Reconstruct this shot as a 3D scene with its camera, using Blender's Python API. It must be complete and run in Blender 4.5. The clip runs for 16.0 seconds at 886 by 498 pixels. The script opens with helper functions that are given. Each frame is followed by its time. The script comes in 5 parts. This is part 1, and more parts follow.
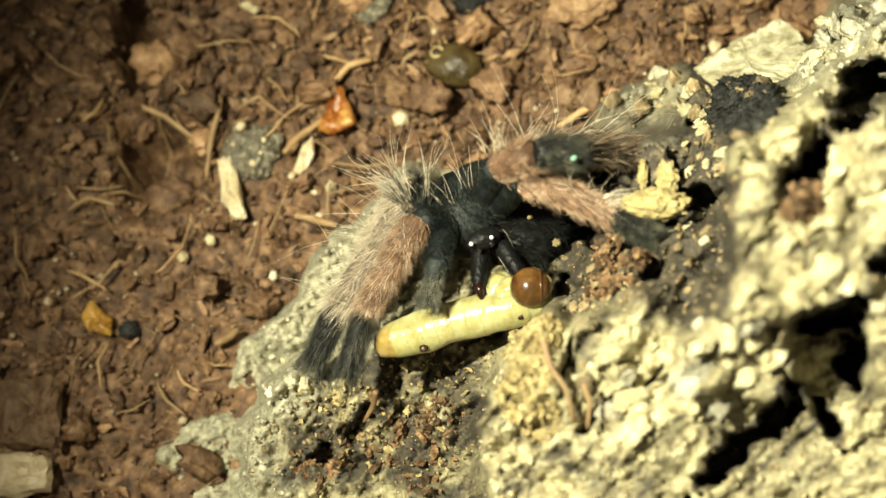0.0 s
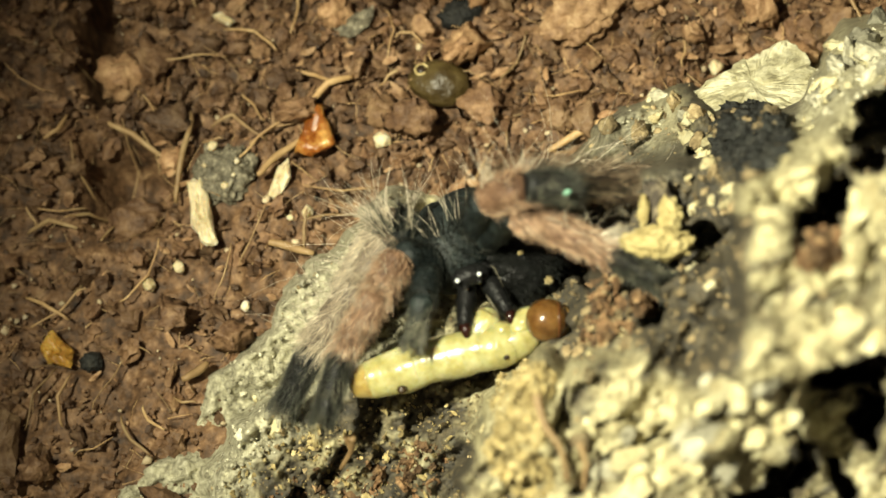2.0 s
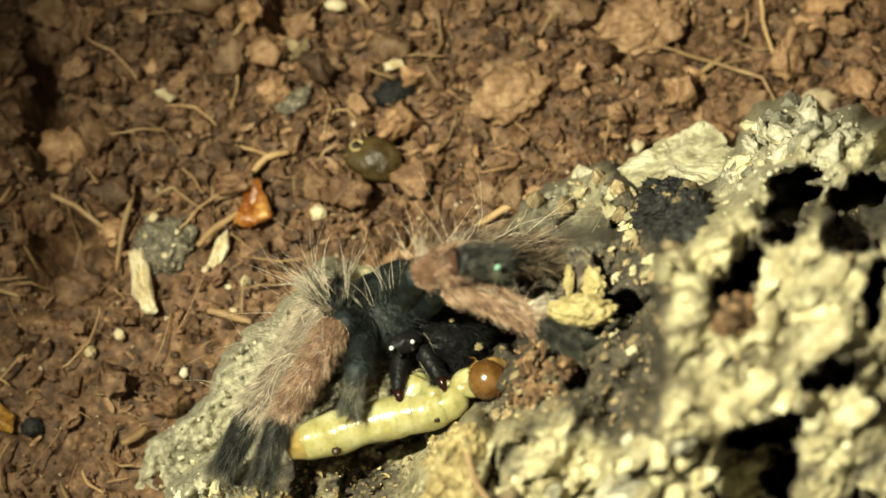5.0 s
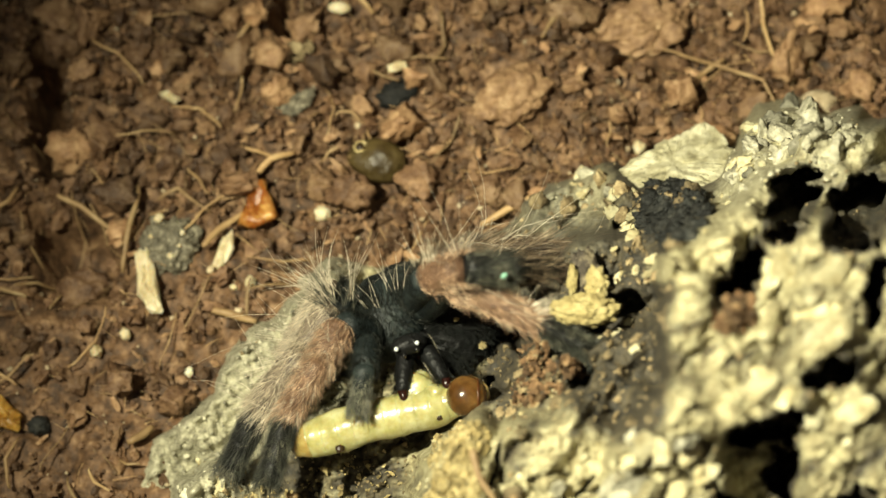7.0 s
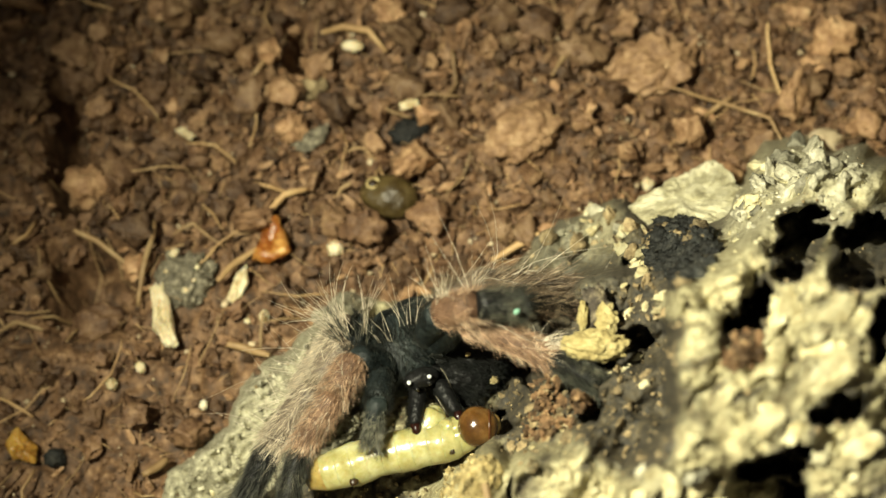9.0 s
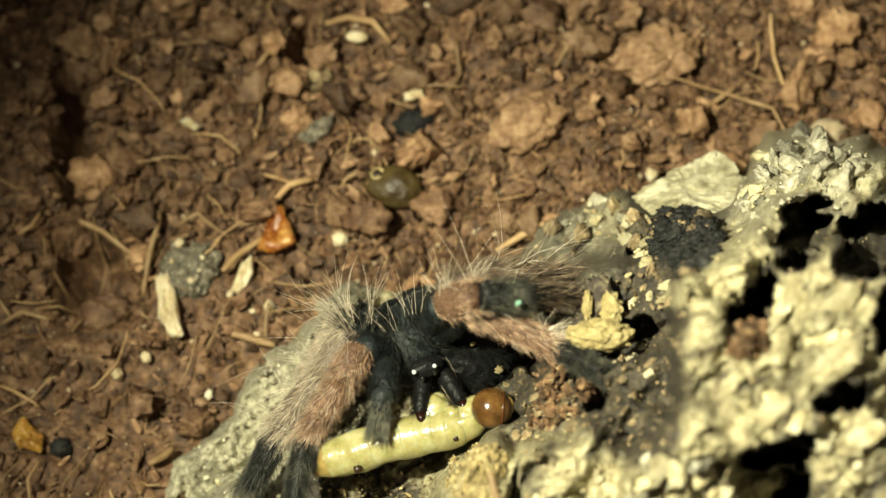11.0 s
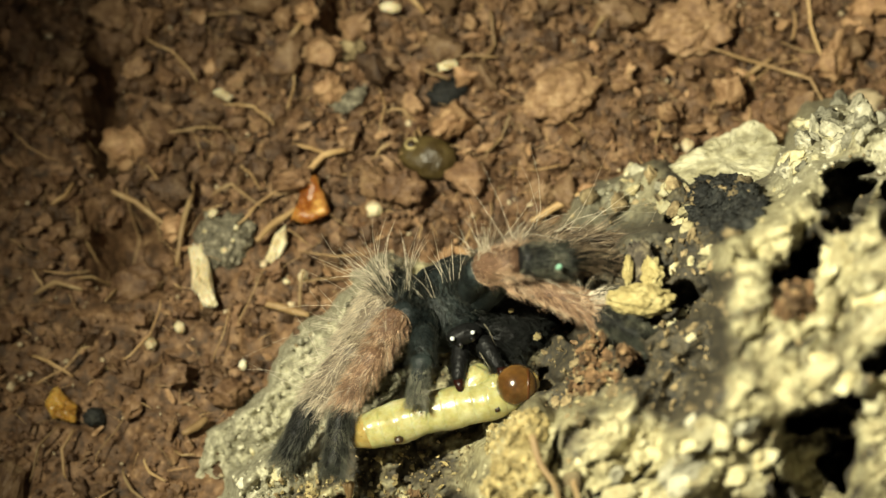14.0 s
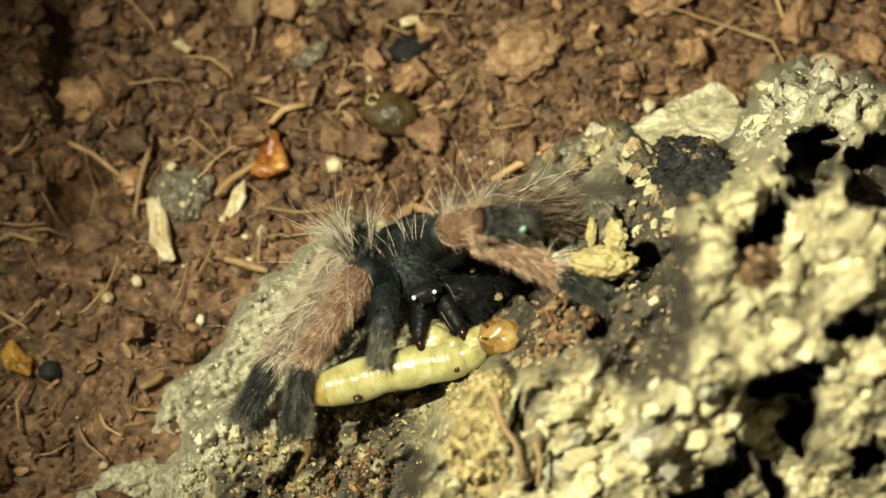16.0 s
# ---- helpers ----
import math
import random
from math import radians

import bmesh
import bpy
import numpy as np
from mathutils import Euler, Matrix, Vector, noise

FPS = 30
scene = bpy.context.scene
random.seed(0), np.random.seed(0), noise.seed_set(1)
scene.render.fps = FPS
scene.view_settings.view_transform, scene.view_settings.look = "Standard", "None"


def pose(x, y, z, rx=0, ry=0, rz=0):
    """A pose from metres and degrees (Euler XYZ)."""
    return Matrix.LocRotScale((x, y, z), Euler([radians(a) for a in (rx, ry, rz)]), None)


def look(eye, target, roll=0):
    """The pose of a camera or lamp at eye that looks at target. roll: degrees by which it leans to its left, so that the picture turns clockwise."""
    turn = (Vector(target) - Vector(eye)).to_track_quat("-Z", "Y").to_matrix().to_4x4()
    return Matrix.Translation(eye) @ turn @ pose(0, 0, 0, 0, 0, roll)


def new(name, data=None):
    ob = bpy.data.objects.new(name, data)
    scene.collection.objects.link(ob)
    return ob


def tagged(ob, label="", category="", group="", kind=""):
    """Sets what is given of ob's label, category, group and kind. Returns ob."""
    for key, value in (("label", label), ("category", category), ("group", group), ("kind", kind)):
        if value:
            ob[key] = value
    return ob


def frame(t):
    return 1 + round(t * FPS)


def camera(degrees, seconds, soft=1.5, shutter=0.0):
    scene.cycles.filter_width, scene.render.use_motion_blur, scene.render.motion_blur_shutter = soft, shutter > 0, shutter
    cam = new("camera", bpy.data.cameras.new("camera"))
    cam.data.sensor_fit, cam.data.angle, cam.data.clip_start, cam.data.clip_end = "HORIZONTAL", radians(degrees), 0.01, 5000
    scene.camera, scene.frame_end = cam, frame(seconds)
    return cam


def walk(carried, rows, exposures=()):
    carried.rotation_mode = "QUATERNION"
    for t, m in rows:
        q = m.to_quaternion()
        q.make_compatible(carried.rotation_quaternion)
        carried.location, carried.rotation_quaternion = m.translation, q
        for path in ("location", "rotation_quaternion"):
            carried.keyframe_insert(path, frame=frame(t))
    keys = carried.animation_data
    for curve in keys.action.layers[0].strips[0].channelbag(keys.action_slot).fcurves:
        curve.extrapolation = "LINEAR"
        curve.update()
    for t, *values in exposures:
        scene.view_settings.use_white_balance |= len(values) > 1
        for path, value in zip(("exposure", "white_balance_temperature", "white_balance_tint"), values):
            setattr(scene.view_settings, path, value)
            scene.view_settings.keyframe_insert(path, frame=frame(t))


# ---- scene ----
cam = camera(30, 16.0)
PATH = [
    (0, look((0.00249, -0.05966, 0.14654), (-0.00978, -0.00653, 0.00680), -17.10)),
    (0.5, look((0.00273, -0.05894, 0.14630), (-0.01080, -0.00430, 0.00726), -17.73)),
    (1, look((0.00342, -0.05629, 0.14373), (-0.00926, -0.00188, 0.00452), -16.85)),
    (1.5, look((0.00334, -0.05425, 0.14214), (-0.00804, -0.00064, 0.00251), -15.65)),
    (2, look((0.00153, -0.05336, 0.13924), (-0.00879, -0.00083, -0.00088), -14.76)),
    (2.5, look((0.00111, -0.05307, 0.13896), (-0.00595, 0.00392, 0.00039), -10.90)),
    (3, look((0.00086, -0.05508, 0.14084), (-0.00385, 0.00318, 0.00269), -8.42)),
    (3.5, look((0.00123, -0.05596, 0.14261), (-0.00291, 0.00310, 0.00479), -7.91)),
    (4, look((0.00119, -0.05614, 0.14387), (-0.00238, 0.00280, 0.00599), -7.41)),
    (6.5, look((0.00102, -0.05626, 0.14468), (-0.00194, 0.00256, 0.00672), -6.78)),
    (7, look((0.00066, -0.05692, 0.14540), (-0.00224, 0.00217, 0.00757), -6.74)),
    (7.5, look((0.00032, -0.05725, 0.14615), (-0.00266, 0.00271, 0.00868), -6.74)),
    (8, look((0.00051, -0.05725, 0.14663), (-0.00282, 0.00368, 0.00960), -6.99)),
    (8.5, look((0.00015, -0.05729, 0.14665), (-0.00334, 0.00374, 0.00967), -7.07)),
    (9, look((0.00022, -0.05736, 0.14757), (-0.00302, 0.00432, 0.01088), -6.78)),
    (11.5, look((-0.00034, -0.05773, 0.14800), (-0.00367, 0.00318, 0.01096), -6.89)),
    (12, look((-0.00053, -0.05752, 0.14724), (-0.00430, 0.00326, 0.01015), -7.23)),
    (12.5, look((-0.00083, -0.05780, 0.14686), (-0.00476, 0.00215, 0.00943), -7.37)),
    (13, look((-0.00096, -0.05792, 0.14659), (-0.00524, 0.00173, 0.00902), -7.72)),
    (13.5, look((-0.00059, -0.05812, 0.14621), (-0.00502, 0.00182, 0.00878), -7.87)),
    (14, look((-0.00205, -0.05927, 0.14628), (-0.00695, 0.00131, 0.00915), -8.17)),
    (14.5, look((-0.00358, -0.05851, 0.14598), (-0.00955, 0.00174, 0.00874), -8.80)),
    (15, look((-0.00294, -0.05803, 0.14619), (-0.00745, 0.00166, 0.00865), -7.46)),
    (15.5, look((-0.00394, -0.05630, 0.14744), (-0.00640, 0.00230, 0.00938), -5.38)),
    (16, look((-0.00338, -0.05829, 0.14628), (-0.00363, -0.00222, 0.00715), -3.33)),
]
cam.data.dof.use_dof, cam.data.dof.focus_distance, cam.data.dof.aperture_fstop = True, 0.1375, 31
walk(cam, PATH, [(0, 0.36), (1.5, 0.24), (2.5, 0.12), (4, 0.05), (9, 0.05), (16, -0.05)])
# path end
scene.render.film_transparent = False
MM = 0.001
# A working frame for the bark and what lies on it: millimetres to the right, up the slope and out of it.
RIGHT, UP, NEAR = Vector((0.99731, -0.05230, -0.05136)), Vector((0.06845, 0.91515, 0.39727)), Vector((0.02623, -0.39972, 0.91626))
ORIGIN = Vector((-0.00437, -0.00384, 0.02317))


def at(u, v, w):
    return ORIGIN + (RIGHT * u + UP * v + NEAR * w) * MM


def fan(u, v, w):
    """The same frame, drawn together towards its outer side, for the forms of the slab."""
    return ORIGIN + (RIGHT * u + UP * v) * (MM * (135 - w) / 135) + NEAR * (w * MM)


# ---- light: one small torch beside the camera in a dark room ----
world = bpy.data.worlds.new("room")
scene.world = world
world.use_nodes = True
world.node_tree.nodes["Background"].inputs[0].default_value = (1.0, 0.86, 0.66, 1)
world.node_tree.nodes["Background"].inputs[1].default_value = 0.12
TORCH_AT, TORCH_TO = at(-58, 34, 150), at(21, -8, 0)
torch = new("torch_light", bpy.data.lights.new("torch_light", "SPOT"))
torch.matrix_world = look(TORCH_AT, TORCH_TO)
torch.data.energy, torch.data.color = 3.0, (0.97, 0.93, 0.68)
torch.data.shadow_soft_size, torch.data.spot_size, torch.data.spot_blend = 0.003, radians(54), 1.0
scene.view_settings.exposure = 0.0

rng = random.Random(7)


# ---- materials ----
def material(name, stops, scale=400.0, rough=0.8, bump=0.3, bump_scale=2500.0, metal=0.0, spec=0.4, sss=0.0, vary=0.0, attr="", second=None, coat=0.0, attr2="", third=None):
    """A procedural surface: a colour ramp over noise, darker or lighter per piece, fine relief; attr blends to a second ramp."""
    m = bpy.data.materials.new(name)
    m.use_nodes = True
    t = m.node_tree
    n, k = t.nodes, t.links.new
    b = n["Principled BSDF"]
    geo = n.new("ShaderNodeNewGeometry")

    def ramp(colours, sc, seed):
        tex = n.new("ShaderNodeTexNoise")
        tex.noise_dimensions = "4D"
        tex.inputs["W"].default_value = seed
        tex.inputs["Scale"].default_value, tex.inputs["Detail"].default_value = sc, 8
        tex.inputs["Roughness"].default_value = 0.65
        k(geo.outputs["Position"], tex.inputs["Vector"])
        r = n.new("ShaderNodeValToRGB")
        while len(r.color_ramp.elements) < len(colours):
            r.color_ramp.elements.new(0.5)
        for i, (e, c) in enumerate(zip(r.color_ramp.elements, colours)):
            e.position, e.color = 0.3 + 0.4 * i / max(1, len(colours) - 1), (*c, 1)
        k(tex.outputs["Fac"], r.inputs["Fac"])
        return r.outputs["Color"]

    colour = ramp(stops, scale, 1.7)
    if attr:
        a = n.new("ShaderNodeAttribute")
        a.attribute_name = attr
        mix = n.new("ShaderNodeMix")
        mix.data_type = "RGBA"
        k(a.outputs["Fac"], mix.inputs["Factor"])
        k(colour, mix.inputs[6])
        k(ramp(second, scale * 1.3, 5.1), mix.inputs[7])
        colour = mix.outputs[2]
    if attr2:
        a = n.new("ShaderNodeAttribute")
        a.attribute_name = attr2
        mix = n.new("ShaderNodeMix")
        mix.data_type = "RGBA"
        k(a.outputs["Fac"], mix.inputs["Factor"])
        k(colour, mix.inputs[6])
        k(ramp(third, scale * 1.6, 9.3), mix.inputs[7])
        colour = mix.outputs[2]
    if vary:
        rnd = n.new("ShaderNodeObjectInfo")
        isl = n.new("ShaderNodeMath")
        isl.operation = "ADD"
        k(rnd.outputs["Random"], isl.inputs[0])
        k(geo.outputs["Random Per Island"], isl.inputs[1])
        fr = n.new("ShaderNodeMath")
        fr.operation = "FRACT"
        k(isl.outputs[0], fr.inputs[0])
        rg = n.new("ShaderNodeMapRange")
        rg.inputs["To Min"].default_value, rg.inputs["To Max"].default_value = 1 - vary, 1 + vary
        k(fr.outputs[0], rg.inputs["Value"])
        hsv = n.new("ShaderNodeHueSaturation")
        k(rg.outputs[0], hsv.inputs["Value"])
        k(colour, hsv.inputs["Color"])
        colour = hsv.outputs["Color"]
    k(colour, b.inputs["Base Color"])
    b.inputs["Roughness"].default_value, b.inputs["Metallic"].default_value = rough, metal
    b.inputs["Specular IOR Level"].default_value = spec
    b.inputs["Coat Weight"].default_value = coat
    if sss:
        b.inputs["Subsurface Weight"].default_value = sss
        b.inputs["Subsurface Radius"].default_value = (1.0, 0.6, 0.25)
        b.inputs["Subsurface Scale"].default_value = 0.0012
    if bump:
        tex = n.new("ShaderNodeTexNoise")
        tex.inputs["Scale"].default_value, tex.inputs["Detail"].default_value = bump_scale, 6
        k(geo.outputs["Position"], tex.inputs["Vector"])
        bp = n.new("ShaderNodeBump")
        bp.inputs["Strength"].default_value, bp.inputs["Distance"].default_value = bump, 0.0003
        k(tex.outputs["Fac"], bp.inputs["Height"])
        k(bp.outputs["Normal"], b.inputs["Normal"])
    return m


SOIL = material("moist coir soil", [(0.012, 0.007, 0.004), (0.07, 0.037, 0.017), (0.18, 0.1, 0.048), (0.38, 0.245, 0.13)], 620, 0.65, 1.0, 1500)
CLOD = material("soil crumb", [(0.045, 0.022, 0.0105), (0.095, 0.05, 0.024), (0.165, 0.095, 0.048), (0.27, 0.172, 0.09)], 620, 0.62, 1.0, 1900, vary=0.55)
TANCLOD = material("tan coir pith", [(0.085, 0.043, 0.02), (0.19, 0.105, 0.05), (0.3, 0.185, 0.095), (0.42, 0.29, 0.16)], 700, 0.65, 0.8, 1400, vary=0.55)
BROADCLOD = material("light reddish coir clump", [(0.1, 0.051, 0.023), (0.2, 0.112, 0.054), (0.33, 0.205, 0.105), (0.5, 0.35, 0.2)], 800, 0.65, 1.0, 1500)
PALECLOD = material("pale mineral crumb", [(0.28, 0.2, 0.11), (0.46, 0.37, 0.23), (0.6, 0.53, 0.38)], 500, 0.6, 0.5, 2200, vary=0.35)
FIBRE = material("coir fibre", [(0.18, 0.105, 0.045), (0.34, 0.22, 0.1), (0.5, 0.37, 0.19)], 300, 0.55, 0.2, vary=0.45)
STONE = material("grey stone", [(0.04, 0.036, 0.025), (0.13, 0.115, 0.078), (0.4, 0.36, 0.25)], 1500, 0.7, 1.0, 1700)
AMBER = material("amber chitin", [(0.05, 0.012, 0.003), (0.24, 0.075, 0.012), (0.6, 0.36, 0.1)], 520, 0.3, 0.6, 1100, sss=0.2)
PALE = material("pale husk", [(0.34, 0.25, 0.12), (0.62, 0.53, 0.33), (0.8, 0.75, 0.56)], 450, 0.5, 0.5, 1300, sss=0.2)
OLIVE = material("olive seed shell", [(0.02, 0.013, 0.005), (0.052, 0.035, 0.012), (0.105, 0.076, 0.026)], 420, 0.38, 0.7, 1300)
# the dark first ramp also colours the painted shade of pits and cracks
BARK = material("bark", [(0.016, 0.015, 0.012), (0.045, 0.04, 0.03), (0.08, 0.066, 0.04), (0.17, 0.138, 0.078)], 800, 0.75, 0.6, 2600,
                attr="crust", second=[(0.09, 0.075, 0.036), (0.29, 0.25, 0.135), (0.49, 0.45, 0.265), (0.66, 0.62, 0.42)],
                attr2="grey", third=[(0.07, 0.064, 0.042), (0.25, 0.235, 0.16), (0.45, 0.43, 0.3), (0.64, 0.615, 0.46)])
CRUST = material("lichen crumb", [(0.17, 0.135, 0.065), (0.42, 0.36, 0.19), (0.55, 0.505, 0.31), (0.68, 0.64, 0.45)], 700, 0.8, 0.9, 2200, vary=0.3)
CHAR = material("black fungus crust", [(0.004, 0.005, 0.004), (0.014, 0.015, 0.013), (0.055, 0.053, 0.042)], 1300, 0.7, 1.0, 2800, vary=0.6)
CHIPWOOD = material("yellow bark chip", [(0.2, 0.15, 0.055), (0.4, 0.33, 0.14), (0.54, 0.47, 0.24)], 900, 0.8, 0.9, 2400)
FRASS = material("tan frass", [(0.17, 0.125, 0.05), (0.36, 0.285, 0.125), (0.56, 0.48, 0.26)], 800, 0.85, 0.9, 2400, vary=0.4)
RUST = material("rusty crumb", [(0.05, 0.03, 0.014), (0.15, 0.085, 0.04), (0.36, 0.24, 0.12)], 1300, 0.85, 0.9, 2400, vary=0.6)
DULL = material("dull tan crumb", [(0.07, 0.052, 0.027), (0.22, 0.165, 0.085), (0.42, 0.34, 0.19)], 900, 0.85, 0.9, 2400, vary=0.6)
GREYCRUMB = material("pale grey crumb", [(0.15, 0.14, 0.095), (0.37, 0.35, 0.25), (0.62, 0.59, 0.45)], 1100, 0.85, 1.0, 2000, vary=0.55)
LARVA = material("larva cuticle", [(0.25, 0.22, 0.07), (0.38, 0.352, 0.15), (0.52, 0.495, 0.28)], 650, 0.27, 0.5, 600, sss=0.5, spec=0.6)
LARVATIP = material("larva tail cuticle", [(0.18, 0.115, 0.03), (0.31, 0.225, 0.07), (0.47, 0.385, 0.16)], 500, 0.28, 0.3, 900, sss=0.5)
HEADCAP = material("larva head capsule", [(0.028, 0.011, 0.003), (0.085, 0.038, 0.009), (0.2, 0.105, 0.03)], 480, 0.2, 0.25, 900, spec=0.7, sss=0.25)
DARKSPOT = material("dark speck", [(0.012, 0.006, 0.002), (0.035, 0.018, 0.005)], 900, 0.4, 0.2)
SEAM = material("dark seam", [(0.05, 0.016, 0.004), (0.11, 0.04, 0.01)], 600, 0.3, 0.1)
FACE = material("larva face plate", [(0.1, 0.035, 0.008), (0.32, 0.2, 0.06), (0.5, 0.41, 0.18)], 600, 0.28, 0.5, 900, sss=0.3, spec=0.6)
BLACKSKIN = material("black cuticle", [(0.003, 0.003, 0.003), (0.006, 0.006, 0.006), (0.012, 0.013, 0.013)], 500, 0.42, 0.6, 1800, spec=0.2)
BLUESKIN = material("blue-black velvet", [(0.003, 0.005, 0.005), (0.011, 0.015, 0.015), (0.04, 0.052, 0.048)], 600, 0.5, 0.6, 2600, spec=0.25)
PINKSKIN = material("pinkish brown cuticle", [(0.05, 0.025, 0.014), (0.12, 0.066, 0.038), (0.23, 0.138, 0.082)], 800, 0.55, 0.7, 2200)
GREYHAIR = material("pale grey hair", [(0.4, 0.34, 0.24), (0.58, 0.51, 0.39), (0.72, 0.65, 0.51)], 500, 0.35, 0, vary=0.3)
PINKHAIR = material("pinkish brown hair", [(0.15, 0.087, 0.05), (0.4, 0.256, 0.158), (0.73, 0.57, 0.4)], 900, 0.4, 0, vary=0.8)
BROWNHAIR = material("olive brown hair", [(0.045, 0.032, 0.02), (0.17, 0.122, 0.078), (0.46, 0.37, 0.25)], 700, 0.4, 0, vary=0.8)
TANHAIR = material("tan hair", [(0.3, 0.245, 0.165), (0.54, 0.46, 0.335), (0.74, 0.66, 0.5)], 600, 0.4, 0, vary=0.6)
TANSKIN = material("greyish brown cuticle", [(0.055, 0.041, 0.028), (0.12, 0.092, 0.064), (0.21, 0.165, 0.115)], 800, 0.55, 0.7, 2200)
PALPHAIR = material("olive grey hair", [(0.02, 0.021, 0.016), (0.1, 0.1, 0.075), (0.3, 0.28, 0.2)], 700, 0.4, 0, vary=0.7)
FOOTHAIR = material("olive black hair", [(0.01, 0.011, 0.009), (0.05, 0.052, 0.04), (0.2, 0.185, 0.13)], 700, 0.4, 0, vary=0.7)
DARKHAIR = material("dark hair", [(0.006, 0.007, 0.006), (0.016, 0.018, 0.015), (0.05, 0.05, 0.04)], 700, 0.4, 0, vary=0.6)
NIGHTHAIR = material("black hair", [(0.003, 0.003, 0.003), (0.007, 0.008, 0.007), (0.02, 0.021, 0.018)], 700, 0.5, 0, vary=0.6, spec=0.2)
EYE = material("eye", [(0.004, 0.004, 0.004), (0.008, 0.008, 0.008)], 500, 0.14, 0, spec=1.0, coat=1.0)
EYE_GLINT = material("eye glint", [(0.55, 0.6, 0.6), (0.8, 0.84, 0.84)], 500, 0.12, 0, spec=1.0, coat=1.0)
FANG = material("fang", [(0.008, 0.003, 0.002), (0.025, 0.005, 0.003)], 500, 0.25, 0)
SHINE = material("green tinted droplet", [(0.14, 0.3, 0.22), (0.25, 0.45, 0.33)], 500, 0.1, 0)


# ---- building helpers ----
def lump_shapes(detail, count, jag, seed):
    """Several rough lump forms as arrays of points and faces, to be scattered."""
    out = []
    for k in range(count):
        bm = bmesh.new()
        bmesh.ops.create_icosphere(bm, subdivisions=detail, radius=1.0)
        pts, cut_rng = [], random.Random(k + int(seed * 10))
        cuts = [(Vector((cut_rng.gauss(0, 1), cut_rng.gauss(0, 1), cut_rng.gauss(0, 1))).normalized(), cut_rng.uniform(0.45, 0.8)) for _ in range(9)]
        for v in bm.verts:
            q = v.co / 0.45 + Vector((seed + 7.3 * k, 2.1 * k, -3.7 * k))
            p = v.co.copy()
            for d, cut in cuts:
                over = p.dot(d) - cut
                if over > 0:
                    p -= d * over * 0.9
            pts.append(p * (1 + jag * noise.fractal(q, 0.75, 2.2, 5)))
        out.append((np.array(pts), np.array([[v.index for v in f.verts] for f in bm.faces])))
        bm.free()
    return out


def scatter(name, items, shapes, mat, smooth=True):
    """One mesh of many lumps; items: place, radii in metres, turn about the vertical."""
    pts, faces, base = [], [], 0
    for n, (place, radii, turn) in enumerate(items):
        p, f = shapes[n % len(shapes)]
        q = np.array((Euler(turn).to_matrix())).T
        pts.append((p * np.array(radii)) @ q + np.array(place))
        faces.append(f + base)
        base += len(p)
    me = bpy.data.meshes.new(name)
    me.from_pydata(np.vstack(pts).tolist(), [], np.vstack(faces).tolist())
    me.polygons.foreach_set("use_smooth", [smooth] * len(me.polygons))
    me.materials.append(mat)
    return new(name, me)


def link(name, bm, mat, parent=None, label="", smooth=True):
    me = bpy.data.meshes.new(name)
    if smooth:
        for f in bm.faces:
            f.smooth = True
    bm.to_mesh(me)
    bm.free()
    me.materials.append(mat)
    ob = new(name, me)
    if parent:
        ob.parent = parent
    if label:
        ob["label"] = label
    return ob


def part(name, bm, mat, parent, label=""):
    return link(name, bm, mat, parent, label)


def empty(name, place=None):
    ob = new(name)
    ob.empty_display_size = 0.002
    if place is not None:
        ob.location = place
    return ob


def blob(bm, centre, radii, turn=None, jag=0.25, detail=2, size=0.5, seed=0.0):
    """A lumpy stone-like body; radii in metres."""
    made = bmesh.ops.create_icosphere(bm, subdivisions=detail, radius=1.0)
    q = (turn or Euler((0, 0, 0))).to_matrix()
    for v in made["verts"]:
        p = v.co.copy()
        s = 1 + jag * noise.fractal(p / size + Vector((seed, seed * 0.7, -seed)), 0.9, 2.0, 3)
        v.co = Vector(centre) + q @ Vector((p.x * radii[0] * s, p.y * radii[1] * s, p.z * radii[2] * s))
    return made["verts"]


def tube(bm, points, radii, sides=8, cap=True):
    """A tapered tube along points, with rounded ends if cap."""
    pts = [Vector(p) for p in points]
    rings, ref = [], Vector((0.31, 0.2, 0.93))
    for i, (p, r) in enumerate(zip(pts, radii)):
        d = (pts[min(i + 1, len(pts) - 1)] - pts[max(i - 1, 0)]).normalized()
        a = d.cross(ref).normalized()
        b = d.cross(a)
        rings.append([bm.verts.new(p + (a * math.cos(2 * math.pi * k / sides) + b * math.sin(2 * math.pi * k / sides)) * r) for k in range(sides)])
    for r0, r1 in zip(rings, rings[1:]):
        for k in range(sides):
            bm.faces.new((r0[k], r0[(k + 1) % sides], r1[(k + 1) % sides], r1[k]))
    if cap:
        bm.faces.new(rings[0][::-1])
        bm.faces.new(rings[-1])


def limb_line(a, b, r0, r1, belly=0.12, steps=9):
    """Points and radii of a leg segment from a to b with rounded ends."""
    pts, rad = [], []
    for i in range(steps + 1):
        s = i / steps
        e = min(s, 1 - s) * steps
        cap = math.sin(min(1.0, (e + 0.8) / 1.6) * math.pi / 2)
        pts.append(Vector(a).lerp(Vector(b), s))
        rad.append((r0 + (r1 - r0) * s) * (1 + belly * math.sin(math.pi * s)) * cap)
    return pts, rad


def hair(bm, root, way, length, width, bend):
    """One curved tapering hair of three sides."""
    w = Vector(way).normalized()
    pts = [Vector(root) + w * length * s + Vector(bend) * length * s * s for s in (0, 0.35, 0.7, 1.0)]
    tube(bm, pts, [width, width * 0.8, width * 0.5, width * 0.12], 3, False)


